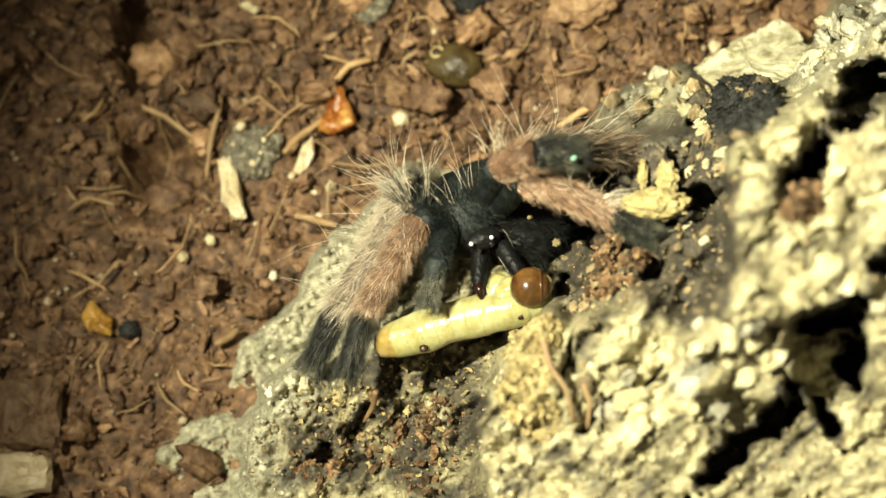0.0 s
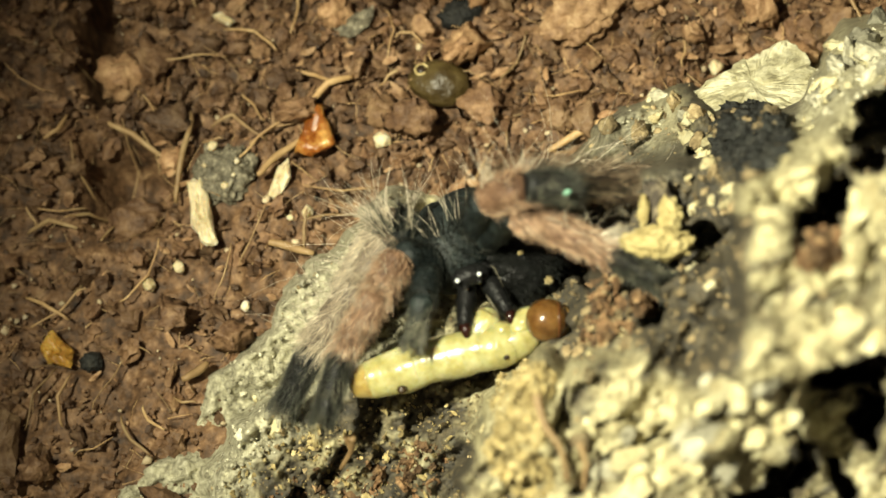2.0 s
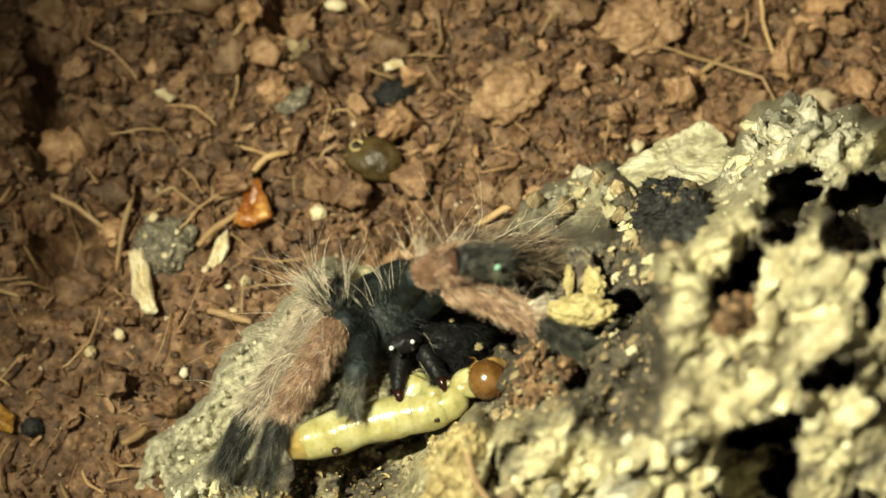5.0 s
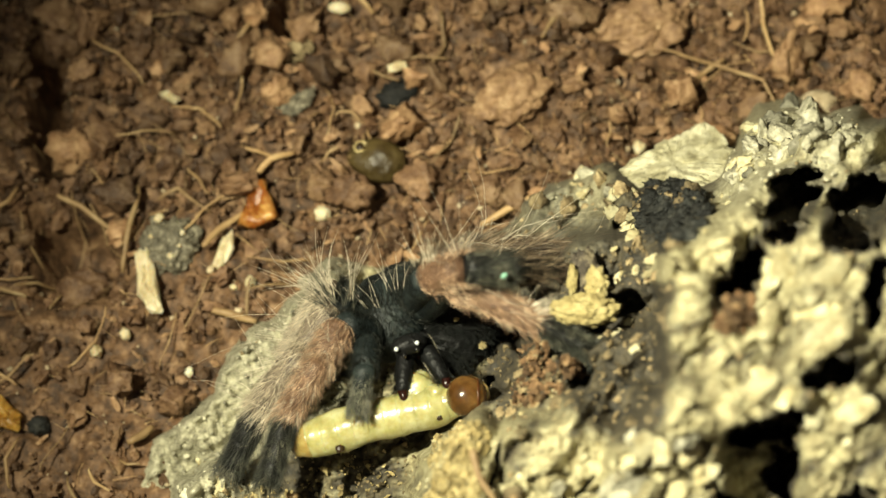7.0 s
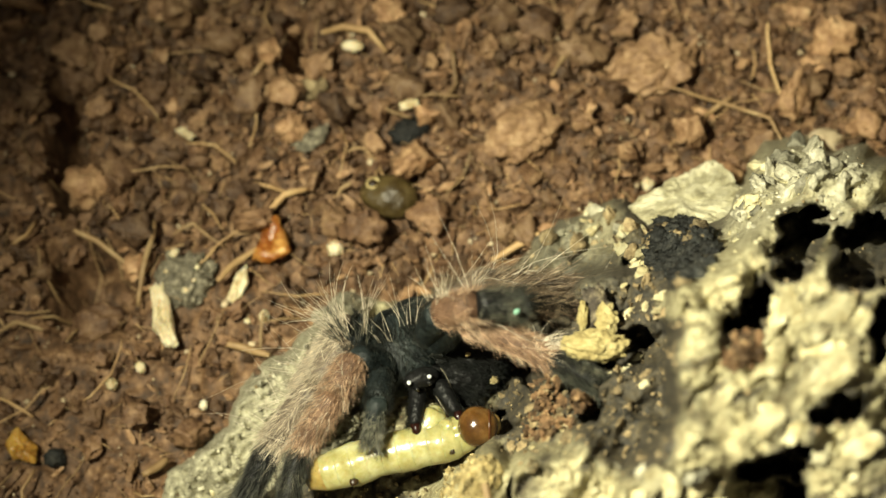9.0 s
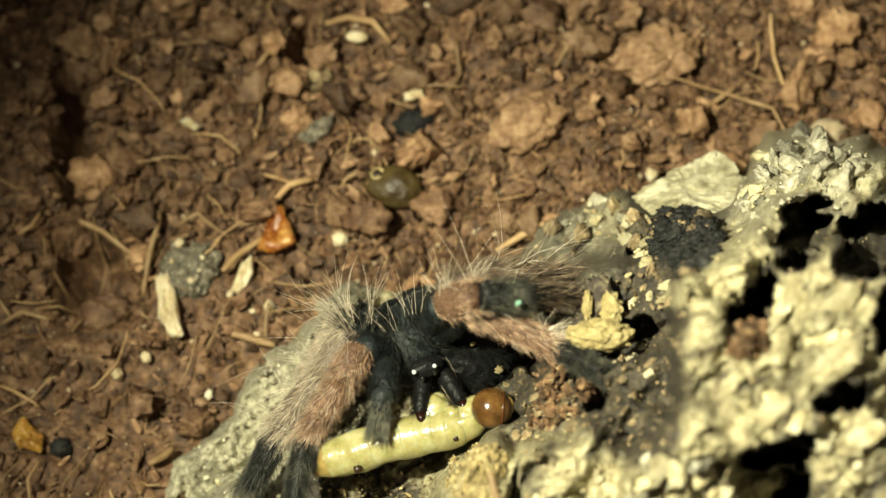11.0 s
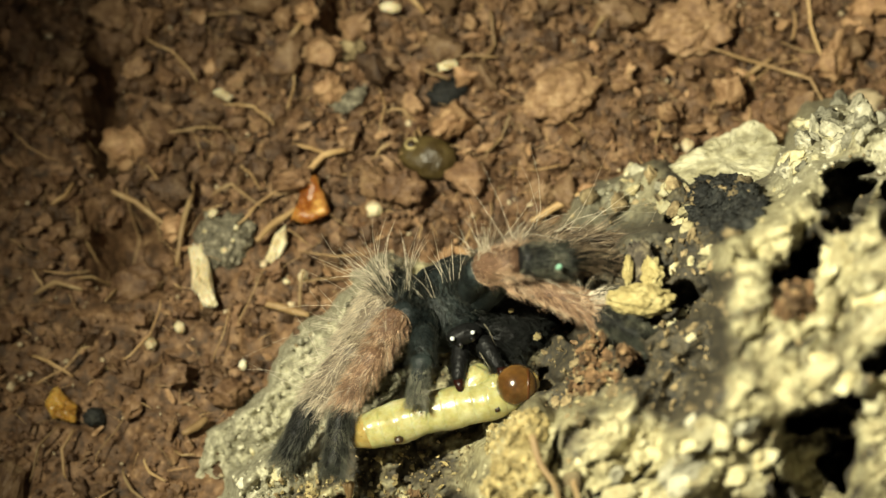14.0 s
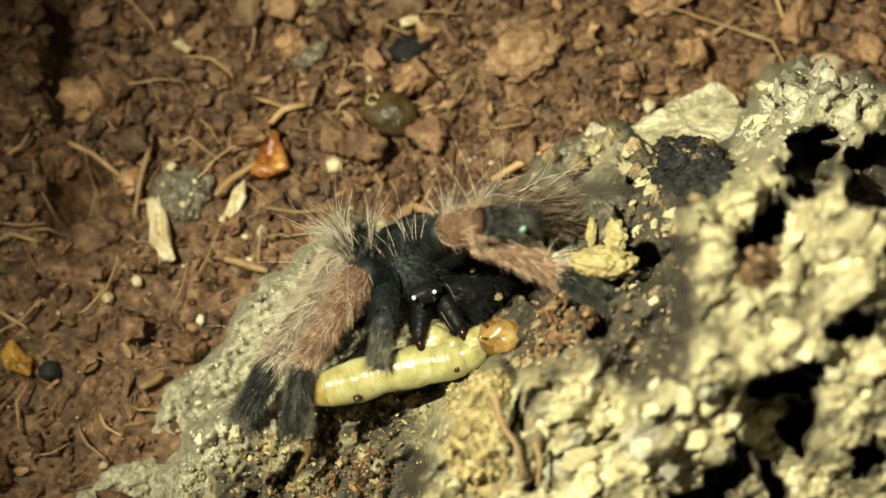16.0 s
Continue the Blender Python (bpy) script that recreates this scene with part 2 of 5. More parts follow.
def hairs_on(bm, a, b, radius, count, length, width, lean=0.5, side=None, spread=0.6, rnd=rng, curl=0.35):
    """Hairs standing on the segment a-b, leaning towards b; side prefers a direction."""
    a, b = Vector(a), Vector(b)
    d = (b - a).normalized()
    x = d.orthogonal().normalized()
    y = d.cross(x)
    for _ in range(count):
        s, ang = rnd.random(), rnd.uniform(0, 2 * math.pi)
        n = x * math.cos(ang) + y * math.sin(ang)
        if side is not None and n.dot(side) < rnd.uniform(0.1, 0.7):
            continue
        way = n + d * (lean + rnd.uniform(-spread, spread) * 0.6) + (x * rnd.uniform(-1, 1) + y * rnd.uniform(-1, 1)) * spread * 0.4
        ln = length * rnd.uniform(0.45, 1.15)
        hair(bm, a.lerp(b, s) + n * radius * 0.9, way, ln, width * rnd.uniform(0.7, 1.2), d * 0.25 + Vector((rnd.uniform(-curl, curl), rnd.uniform(-curl, curl), -0.1)))


# ---- the soil ----
def pit(x, y, cx, cy, wide, long, turn, deep):
    a, b = (x - cx) * math.cos(turn) + (y - cy) * math.sin(turn), (y - cy) * math.cos(turn) - (x - cx) * math.sin(turn)
    return deep * math.exp(-((a / wide) ** 4) - (b / long) ** 4)


def soil_z(x, y):
    """Height of the soil, metres, at x, y in millimetres."""
    p = Vector((x, y, 0.3))
    h = 2.2 * noise.noise(p / 19) + 1.3 * noise.noise(p / 7.5 + Vector((3, 1, 0))) + 1.2 * abs(noise.noise(p / 2.6)) + 0.6 * noise.noise(p / 1.1)
    h += 0.45 * noise.fractal(p / 3.3 + Vector((8, 2, 5)), 0.5, 2.2, 4)
    # a shaded pit beside the husk, and two gullies further back
    h -= pit(x, y, -37.89, 8.18, 4.0, 4.4, 0.0, 7.0) + pit(x, y, -41.30, 25.44, 1.7, 8.0, 0.12, 10.0) + pit(x, y, -17.59, 33.53, 0.9, 3.6, 0.0, 8.0)
    return (h - 0.5) * MM


def soil_sheet():
    """One sheet, fine where the camera looks and coarse out to the rim."""
    xs = [-260, -180, -120, -90] + [-72 + 0.5 * i for i in range(245)] + [70, 100, 150, 260]
    ys = [-200, -140, -90, -60] + [-40 + 0.5 * i for i in range(185)] + [75, 110, 170, 260]
    bm = bmesh.new()
    grid = [[bm.verts.new((x * MM, y * MM, soil_z(x, y))) for x in xs] for y in ys]
    for r0, r1 in zip(grid, grid[1:]):
        for i in range(len(xs) - 1):
            bm.faces.new((r0[i], r0[i + 1], r1[i + 1], r1[i]))
    ob = link("ground", bm, SOIL)
    tagged(ob, "moist reddish brown coir soil, crumbly and uneven", "soil", kind="structure")
    return ob


ground = soil_sheet()

# the tub that holds the soil, out of view
for nm, (x, y, sx, sy) in {"wall_north": (0, 262, 526, 4), "wall_south": (0, -202, 526, 4), "wall_east": (262, 30, 4, 460), "wall_west": (-262, 30, 4, 460)}.items():
    bm = bmesh.new()
    bmesh.ops.create_cube(bm, size=1.0, matrix=Matrix.Translation((x * MM, y * MM, 0.03)) @ Matrix.Diagonal((sx * MM, sy * MM, 0.1, 1)))
    tagged(link(nm, bm, STONE, smooth=False), "plain grey wall of the tub holding the soil", "wall", kind="structure")


# ---- the bark: a weathered slab leaning out of the soil ----
# knots of its form: the low shelf, the tan ledge, the near ridge, the dark back slope, the rim that dips into the soil
SHELF = [(-22.33, -19.33, -17), (-18.18, -14.72, -13), (-23.72, -18.41, -22), (-17.72, -10.57, -24), (-14.49, -10.10, -14), (-13.10, -7.80, -13), (-11.26, -6.41, -10), (-8.03, -3.64, -13), (-15.87, -12.87, -15), (-20.02, -16.56, -16), (-15.87, -20.26, -5), (-10.34, -20.72, -5), (-6.64, -19.33, -4), (-3.88, -16.56, -5), (-6.64, -12.87, -6), (-3.88, -9.18, -7), (-0.65, -14.72, -5), (-2.03, -20.26, -4), (0.74, -5.49, -10), (3.05, -9.18, -6), (5.58, -7.34, -8), (8.12, -5.49, -6), (4.43, -5.49, -9), (0.28, -16.56, -5), (1.43, -14.95, -5), (3.05, -13.56, -5), (5.12, -11.95, -4), (-0.88, -18.87, -4), (-24.64, -24.87, -14), (-17.72, -25.79, -6), (-10.34, -26.25, -5), (-3.88, -25.79, -2), (-15.41, -30.87, -6), (-3.88, -30.87, 0)]
LEDGE = [(2.21, -19.33, 18), (2.49, -17.26, 17), (4.66, -15.41, 17), (4.43, -18.87, 20), (9.97, -16.89, 21), (14.12, -17.81, 20), (12.73, -15.64, 21), (10.43, -12.87, 13), (9.50, -9.64, 9), (7.43, -12.64, 6), (14.12, -10.57, 13), (15.96, -12.87, 16), (18.27, -18.73, 24), (6.51, -8.72, 0), (2.12, -23.02, 18), (8.12, -23.02, 20), (15.50, -23.48, 21), (21.50, -22.56, 20), (3.05, -28.56, 18), (12.27, -29.48, 20), (23.81, -27.64, 20), (32.11, -25.79, 22), (23.12, -18.18, 27), (25.19, -19.70, 25), (21.50, -20.49, 24), (19.89, -18.87, 25), (14.2, -14.4, 19.5), (15.2, -14.9, 20)]
RIDGE = [(19.19, -16.56, 28), (21.04, -13.80, 30), (22.89, -12.64, 31), (28.65, 4.43, 13), (26.35, 2.12, 19), (24.04, 0.05, 23), (21.50, -1.98, 26), (21.96, -5.49, 28), (21.96, -9.18, 28), (25.24, -9.64, 27), (30.27, -11.49, 31), (30.27, -0.42, 25), (32.57, -0.18, 26), (34.70, -1.80, 27), (33.17, -5.49, 29), (29.34, -5.95, 25), (28.42, -8.49, 26), (33.04, -8.49, 30), (25.19, -12.87, 30), (34.42, -16.56, 28), (35.11, -13.80, 29), (37.65, -2.72, 28), (39.50, -11.95, 26)]
SLOPE = [(12.73, -5.49, 5), (14.58, -2.26, 6), (16.89, -5.49, 9), (17.35, -8.26, 15), (19.42, -1.34, 8), (18.96, -4.57, 9), (23.35, 1.89, 8), (21.04, 3.88, 4), (16.43, 3.28, -7), (11.81, 3.97, -16), (14.58, 4.66, -17), (9.97, 0.97, -14), (7.66, -1.80, -10), (18.73, -9.64, 14), (25.88, 5.12, 2), (27.96, 6.51, 3), (32.11, 7.89, 7), (35.80, 8.81, 6), (24.64, 4.43, -3), (21.50, 6.51, -31.7), (23.58, 6.97, -31.8), (19.19, 6.27, -31.8), (24.96, 8.58, -32.6), (29.34, 9.27, -3), (33.04, 4.43, 9), (34.88, -18.87, 27), (27.96, -18.87, 18)]
RIM = [(-28.79, -20.26, -21.7), (-25.56, -16.10, -23.5), (-22.33, -12.41, -25), (-18.18, -7.80, -27), (-14.03, -4.11, -28.6), (-8.49, 0.05, -30.4), (-3.88, 1.89, -31), (0.74, 3.28, -31.4), (5.35, 5.12, -32.1), (9.04, 6.04, -32.3), (12.73, 6.97, -32.6), (16.89, 7.66, -32.7), (25.19, 10.43, -33.6), (28.88, 11.35, -33.8), (32.57, 11.81, -33.8), (36.27, 12.04, -33.7), (-32.48, -24.87, -19.8), (9.97, 8.81, -33.8), (19.19, 10.43, -34), (28.42, 13.43, -35), (35.80, 14.35, -35), (0.74, 6.04, -32.9), (-8.49, 3.28, -32.1), (-17.72, -3.64, -29.1), (-25.56, -11.49, -25.7), (-30.64, -16.56, -23.6)]
KNOTS = np.array(SHELF + LEDGE + RIDGE + SLOPE + RIM)


def hollow(u, v, w, long, wide, turn, deep):
    return (u, v, long, wide, radians(turn), deep)


# pits and cracks: place, half length, half width, turn, depth
HOLLOWS = [hollow(26.85, -2.45, 22, 3.0, 1.5, 48, 16), hollow(30.70, 3.20, 10, 3.5, 1.9, 75, 17), hollow(36.20, 2.60, 12, 3.4, 2.6, 40, 16), hollow(37.60, -3.60, 20, 3.0, 1.1, 80, 12), hollow(9.0, -17.0, 20, 2.6, 1.3, 60, 2.2),
           hollow(34.20, -10.30, 28, 2.7, 1.2, 15, 10), hollow(28.70, -15.10, 22, 3.4, 1.25, 22, 12), hollow(29.90, -18.41, 20, 2.2, 1.2, 85, 11), hollow(21.27, -25.10, 20, 6.2, 1.3, 46, 12),
           hollow(28.42, -23.48, 20, 2.6, 0.7, -60, 9), hollow(25.19, -22.33, 19, 1.8, 0.9, 60, 9), hollow(9.97, -22.56, 20, 4.0, 0.35, 45, 3),
           hollow(6.74, -18.87, 20, 3.2, 0.3, 75, 3), hollow(16.89, -6.87, 11, 1.4, 0.7, 80, 4), hollow(15.27, -7.34, 11, 1.0, 0.8, 30, 4),
           hollow(-14.49, -25.10, -5, 1.4, 0.9, 80, 5), hollow(-10.34, -22.56, -5, 2.4, 0.8, 25, 3), hollow(-4.34, -19.33, -4, 2.0, 0.7, 15, 2.5), hollow(16.43, 1.89, 0, 1.2, 0.7, 60, 4), hollow(35.80, -21.18, 20, 2.2, 1.6, 30, 10), hollow(12.73, -20.26, 20, 3.0, 0.4, 40, 3),
           hollow(6.51, -6.97, -6, 2.6, 1.2, -25, 9), hollow(10.43, -2.72, -4, 2.6, 1.6, 0, 12), hollow(16.98, -4.80, 8, 1.2, 1.5, 60, 9), hollow(12.50, -8.35, 9, 2.6, 1.1, -28, 5), hollow(13.89, -11.03, 12, 1.3, 0.8, 40, 6), hollow(6.74, -11.95, 5, 1.6, 0.8, 80, 6)]


EDGE_V, EDGE_U = (-40, -24.2, -19.2, -16.1, -14.1, -11.7, -8.1, -4.9, -2.5, -0.5, 0.8, 1.5, 2.9, 4.6, 6, 9, 22), (-35, -26.9, -23.4, -20.5, -17.1, -15.8, -12.8, -9.6, -7.6, -3, 4, 9, 10.2, 12, 15.5, 22, 48)


def bark_out(u, v):
    """How far the slab stands out at u, v (arrays), smooth form without grain."""
    d2 = (u[..., None] - KNOTS[:, 0]) ** 2 + (v[..., None] - KNOTS[:, 1]) ** 2
    wt = np.exp(-d2 / (2 * 0.95**2)) + 3e-3 * np.exp(-d2 / (2 * 2.6**2))
    beyond = np.where((v > 13.5 + 0.515 * (u - 30)) | (u < -24), -46.0, 14.0)
    w = ((wt * KNOTS[:, 2]).sum(-1) + 2e-5 * beyond) / (wt.sum(-1) + 2e-5)
    for x, y, lo, wi, turn, deep in HOLLOWS:
        a, b = (u - x) * math.cos(turn) + (v - y) * math.sin(turn), (v - y) * math.cos(turn) - (u - x) * math.sin(turn)
        r = np.sqrt((a / lo) ** 2 + (b / wi) ** 2) + 0.2 * np.sin(2.3 * a + 1.7 * b + x) + 0.12 * np.sin(3.4 * a - 2.9 * b + 2 * x)
        s = np.clip((1.0 - r) / 0.2, 0, 1)
        w = w - deep * s * s * (3 - 2 * s)
    # broken edge that drops to the soil
    edge = np.interp(v, EDGE_V, EDGE_U) + 0.25 * np.sin(1.3 * v) + 0.2 * np.sin(3.1 * v + 1)
    return w - 6 * np.clip(edge - u, 0, 4)


def pit_shade(u, v):
    """1 inside the pits, whose shade is put into the bark colour (arrays)."""
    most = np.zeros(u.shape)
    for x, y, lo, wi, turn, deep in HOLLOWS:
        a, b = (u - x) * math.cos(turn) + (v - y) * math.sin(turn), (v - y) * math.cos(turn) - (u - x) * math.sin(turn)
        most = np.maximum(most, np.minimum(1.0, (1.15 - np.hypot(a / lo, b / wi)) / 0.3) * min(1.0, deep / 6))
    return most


def warped(u, v):
    """Bends the outlines of the form a little, so that ledges run unevenly."""
    du = dv = 0.0
    for k in range(5):
        x, y = math.cos(2.4 * k + 0.3) * (0.7 + 0.5 * k), math.sin(2.4 * k + 0.3) * (0.7 + 0.5 * k)
        du = du + 0.36 / (1 + 0.8 * k) * np.sin(x * u + y * v + 1.9 * k)
        dv = dv + 0.36 / (1 + 0.8 * k) * np.sin(y * u - x * v + 2.7 * k)
    return u + du, v + dv


# the far end of the slab is greyer and more pebbly than the rest
GREY = (-10.34, -11.95, -8)
# middle of the outer ridge
WORN = (26.58, -11.49, 28)


def worn_at(u, v):
    return math.exp(-(((u - WORN[0]) / 13) ** 2) - ((v - WORN[1]) / 14) ** 2)


def blocks(u, v):
    """Broken angular blocks of the thick crust, long along the grain: their height and how much they stand free."""
    a, b = u * 0.79 + v * 0.62, v * 0.79 - u * 0.62
    q = Vector((a / 4.2, b / 2.2, 0)) + 0.3 * Vector((noise.noise(Vector((u, v, 3)) / 1.3), noise.noise(Vector((v, u, 5)) / 1.3), 0))
    far, pts = noise.voronoi(q)
    c = pts[0]
    lean = Vector((noise.noise(c * 5.3 + Vector((3, 0, 0))), noise.noise(c * 5.3 - Vector((0, 7, 0))), 0))
    gap = math.exp(-(((far[1] - far[0]) / 0.11) ** 2))
    return 1.3 * noise.noise(c * 7.1) + 2.2 * (q - c).dot(lean) - 0.55 * gap


def bark_grain(u, v):
    """Relief of the bark: broken plates, cracks along the grain, lumps and grit."""
    p = Vector((u, v, 0.0))
    big = noise.fractal(p / 4.5, 0.9, 2.0, 3)
    rid = abs(noise.noise(p / 1.9 + Vector((5, 0, 2))))
    near = noise.voronoi(Vector((u * 0.79 + v * 0.62, (v * 0.79 - u * 0.62) * 1.5, 0)) / 1.7 + 0.7 * Vector((noise.noise(p), noise.noise(p + Vector((9, 0, 0))), 0)))[0]
    cell = math.exp(-(((near[1] - near[0]) / 0.16) ** 2))
    fine = noise.fractal(p / 0.7 + Vector((0, 7, 1)), 0.7, 2.1, 3)
    grit = noise.voronoi(p / 0.55 + Vector((3, 8, 0)))[0][0] + 0.5 * abs(noise.noise(p / 0.33))
    q = Vector(((u * 0.79 + v * 0.62) / 4.2, (v * 0.79 - u * 0.62) / 0.85, 1.0))
    rid = 0.75 * rid + 0.75 * abs(noise.noise(q))
    t = 2.4 * noise.fractal(Vector(((u * 0.79 + v * 0.62) / 3.4, (v * 0.79 - u * 0.62) / 2.0, 6.0)), 0.8, 2.1, 3)
    step = math.floor(t)
    plate = step + max(0.0, min(1.0, (t - step - 0.75) / 0.25))
    worn = worn_at(u, v)
    pebbly = max(0.0, min(1.0, (GREY[0] + 4 - u) / 6))
    if pebbly:
        fine += pebbly * (1.2 - 2.2 * noise.voronoi(p / 0.85 + Vector((1, 4, 0)))[0][0] + 0.9 * noise.noise(p / 0.45))
    thick = max(0.0, min(1.0, (u - 1) / 4)) * (1 - 0.8 * math.exp(-(((u - 17) / 3.4) ** 2) - ((v + 6) / 6) ** 2))
    worn = max(worn, 0.6 * thick)
    fine += 1.6 * math.exp(-(((u - 16) / 5) ** 2) - ((v + 2) / 8) ** 2) * noise.fractal(p / 0.75 + Vector((2, 2, 9)), 0.6, 2.2, 3)
    return 0.8 * big + (0.5 - 0.38 * worn) * (plate + 0.45) + (1 - 0.93 * worn) * (0.35 - 0.9 * rid - 0.75 * cell) + (1 - 0.72 * worn) * (0.4 * fine - 0.45 * grit + 0.05) + 0.75 * thick * blocks(u, v)


def crust_shade_at(u, v, w, g, pit):
    """1 where pale lichen covers the slab, 0 where dark bark shows or shade is painted into pits and cracks."""
    p = Vector((u, v, 4.0))
    # low grain, low places and pits are darkened: recess shade put into the colour
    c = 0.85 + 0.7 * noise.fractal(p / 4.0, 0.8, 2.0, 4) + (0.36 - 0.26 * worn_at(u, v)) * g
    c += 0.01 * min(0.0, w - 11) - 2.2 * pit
    # brown stains along the grain
    c -= 1.5 * max(0.0, noise.fractal(Vector(((u * 0.79 + v * 0.62) / 3.2, (v * 0.79 - u * 0.62) / 1.3, 9.0)), 0.7, 2.1, 3) - 0.22)
    for x, y, r, k in PATCHES:
        c += k * math.exp(-((u - x) ** 2 + (v - y) ** 2) / (r * r))
    return max(0.0, min(1.0, c))


def patch(u, v, w, r, k):
    return (u, v, r, k)


# where the lichen is thin (below 0) or thick
PATCHES = [patch(16.8, -13.4, 15, 2.0, -1.3), patch(19.2, -13.6, 18, 1.8, -1.3), patch(21.04, 3.28, 4, 4.0, -2.2), patch(18.27, -5.49, 9, 4.2, -1.9), patch(18.50, -10.10, 14, 2.6, -1.7), patch(14.58, -8.26, 12, 3.8, -1.2), patch(9.97, -7.34, 5, 4, -1.6), patch(11.81, 0.51, -8, 3.5, -1.0), patch(15.96, -0.42, 0, 3.0, -0.9), patch(-5.72, -18.41, -4, 6, -0.3), patch(-1.11, -16.56, -3, 4.5, -0.4), patch(-14.03, -8.26, -14, 8, 0.45), patch(-18.64, -16.56, -13, 7, 0.1), patch(-8.49, -23.48, -5, 6, -0.3), patch(-15.41, -25.79, -6, 4.5, -0.45), patch(-3.88, -24.87, -3, 5, -0.1), patch(28.42, 7.89, 0, 6, 0.6), patch(3.51, -17.95, 18, 4, 0.7), patch(15.50, 1.89, -6, 2.5, 0.9), patch(23.35, -11.49, 29, 1.4, -0.6), patch(27.04, -10.57, 28, 1.3, -0.5), patch(8.12, -11.49, 6, 3, -0.9), patch(21.78, -8.26, 28, 2.2, 1.0), patch(22.42, -13.33, 30, 2.2, 0.9), patch(15.96, -11.49, 14, 2.4, -0.9), patch(21.50, -2.72, 26, 2.0, 2.0), patch(23.81, -0.42, 23, 1.8, 2.0), patch(26.11, 1.89, 19, 1.8, 2.0), patch(28.19, 4.43, 13, 2.0, 1.6), patch(21.87, -5.49, 28, 1.4, 1.2), patch(12.27, -16.56, 20, 3.0, 0.6), patch(10.43, -18.87, 20, 3.0, 0.5)]

# grey weathered places along the back rim
BLEACHED = [patch(30.27, 8.58, 2, 4.5, 0.6), patch(34.88, 8.35, 5, 4, 0.55), patch(26.11, 4.89, 4, 2.2, 0.5), patch(12.73, 3.28, -12, 3, 0.5), patch(7.20, 0.51, -12, 3, 0.5)]
# brown broken bark below the feet
BROWN = [patch(-10.34, -22.56, -5, 4.5, 1.8), patch(-15.87, -23.95, -6, 3.5, 1.8), patch(-5.72, -23.95, -4, 5, 1.8), patch(-11.26, -28.10, -5, 6, 1.8), patch(-6.64, -19.33, -4, 3.5, 1.2), patch(-18.64, -27.64, -8, 4, 1.5)]


def grey_at(u, v):
    brown = sum(k * math.exp(-((u - x) ** 2 + (v - y) ** 2) / (r * r)) for x, y, r, k in BROWN)
    bleached = sum(k * math.exp(-((u - x) ** 2 + (v - y) ** 2) / (r * r)) for x, y, r, k in BLEACHED)
    n = 0.8 * noise.noise(Vector((u, v, 8)) / 2.2)
    low = max(0.0, min(1.0, (-14 - v) / 4))
    n += low * (1.2 * noise.fractal(Vector((u, v, 2)) / 2.6, 0.8, 2.1, 3) - 0.5)
    return max(0.0, min(0.9, 1.5 - brown - (u - GREY[0]) / 5.0 + n), min(0.9, bleached + n * bleached))


def bark_slab():
    us = np.arange(-42, 52, 0.2)
    vs = np.arange(-40, 22, 0.2)
    uu, vv = np.meshgrid(us, vs)
    ww, pits = bark_out(*warped(uu, vv)), pit_shade(*warped(uu, vv))
    verts, crust, grey = [], [], []
    for j in range(len(vs)):
        for i in range(len(us)):
            w = float(ww[j, i])
            g = bark_grain(us[i], vs[j])
            p = fan(us[i], vs[j], w + g)
            p.z = max(p.z, -0.012)
            verts.append(p)
            crust.append(crust_shade_at(us[i], vs[j], w, g, float(pits[j, i])))
            grey.append(grey_at(us[i], vs[j]))
    n = len(us)
    faces = [(j * n + i, j * n + i + 1, (j + 1) * n + i + 1, (j + 1) * n + i) for j in range(len(vs) - 1) for i in range(n - 1)]
    # close the slab down into the soil along its cut sides
    rim = list(range(n)) + [j * n + n - 1 for j in range(1, len(vs))]
    base = len(verts)
    for r in rim:
        verts.append(Vector((verts[r].x, verts[r].y - 0.004, min(verts[r].z, -0.012))))
        crust.append(0.2)
        grey.append(0.0)
    faces += [(rim[i], base + i, base + i + 1, rim[i + 1]) for i in range(len(rim) - 1)]
    me = bpy.data.meshes.new("bark_slab")
    me.from_pydata(verts, [], faces)
    # crust holds the lichen cover less the shade painted in recesses
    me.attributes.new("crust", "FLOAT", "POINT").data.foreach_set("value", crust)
    me.attributes.new("grey", "FLOAT", "POINT").data.foreach_set("value", grey)
    me.polygons.foreach_set("use_smooth", [True] * len(faces))
    me.materials.append(BARK)
    return tagged(new("bark_slab", me), "weathered bark slab with pale yellow lichen crust and dark hollows", "bark")


bark = bark_slab()


def on_bark(u, v, up=0.0):
    w = float(bark_out(*warped(np.array([[u]]), np.array([[v]])))[0, 0]) + bark_grain(u, v)
    return fan(u, v, w + up)


# ---- the tarantula ----
def segment(name, a, b, r0, r1, mat, parent, label="", sides=14):
    bm = bmesh.new()
    pts, rad = limb_line(a, b, r0 * MM, r1 * MM)
    tube(bm, pts, rad, sides)
    return part(name, bm, mat, parent, label)


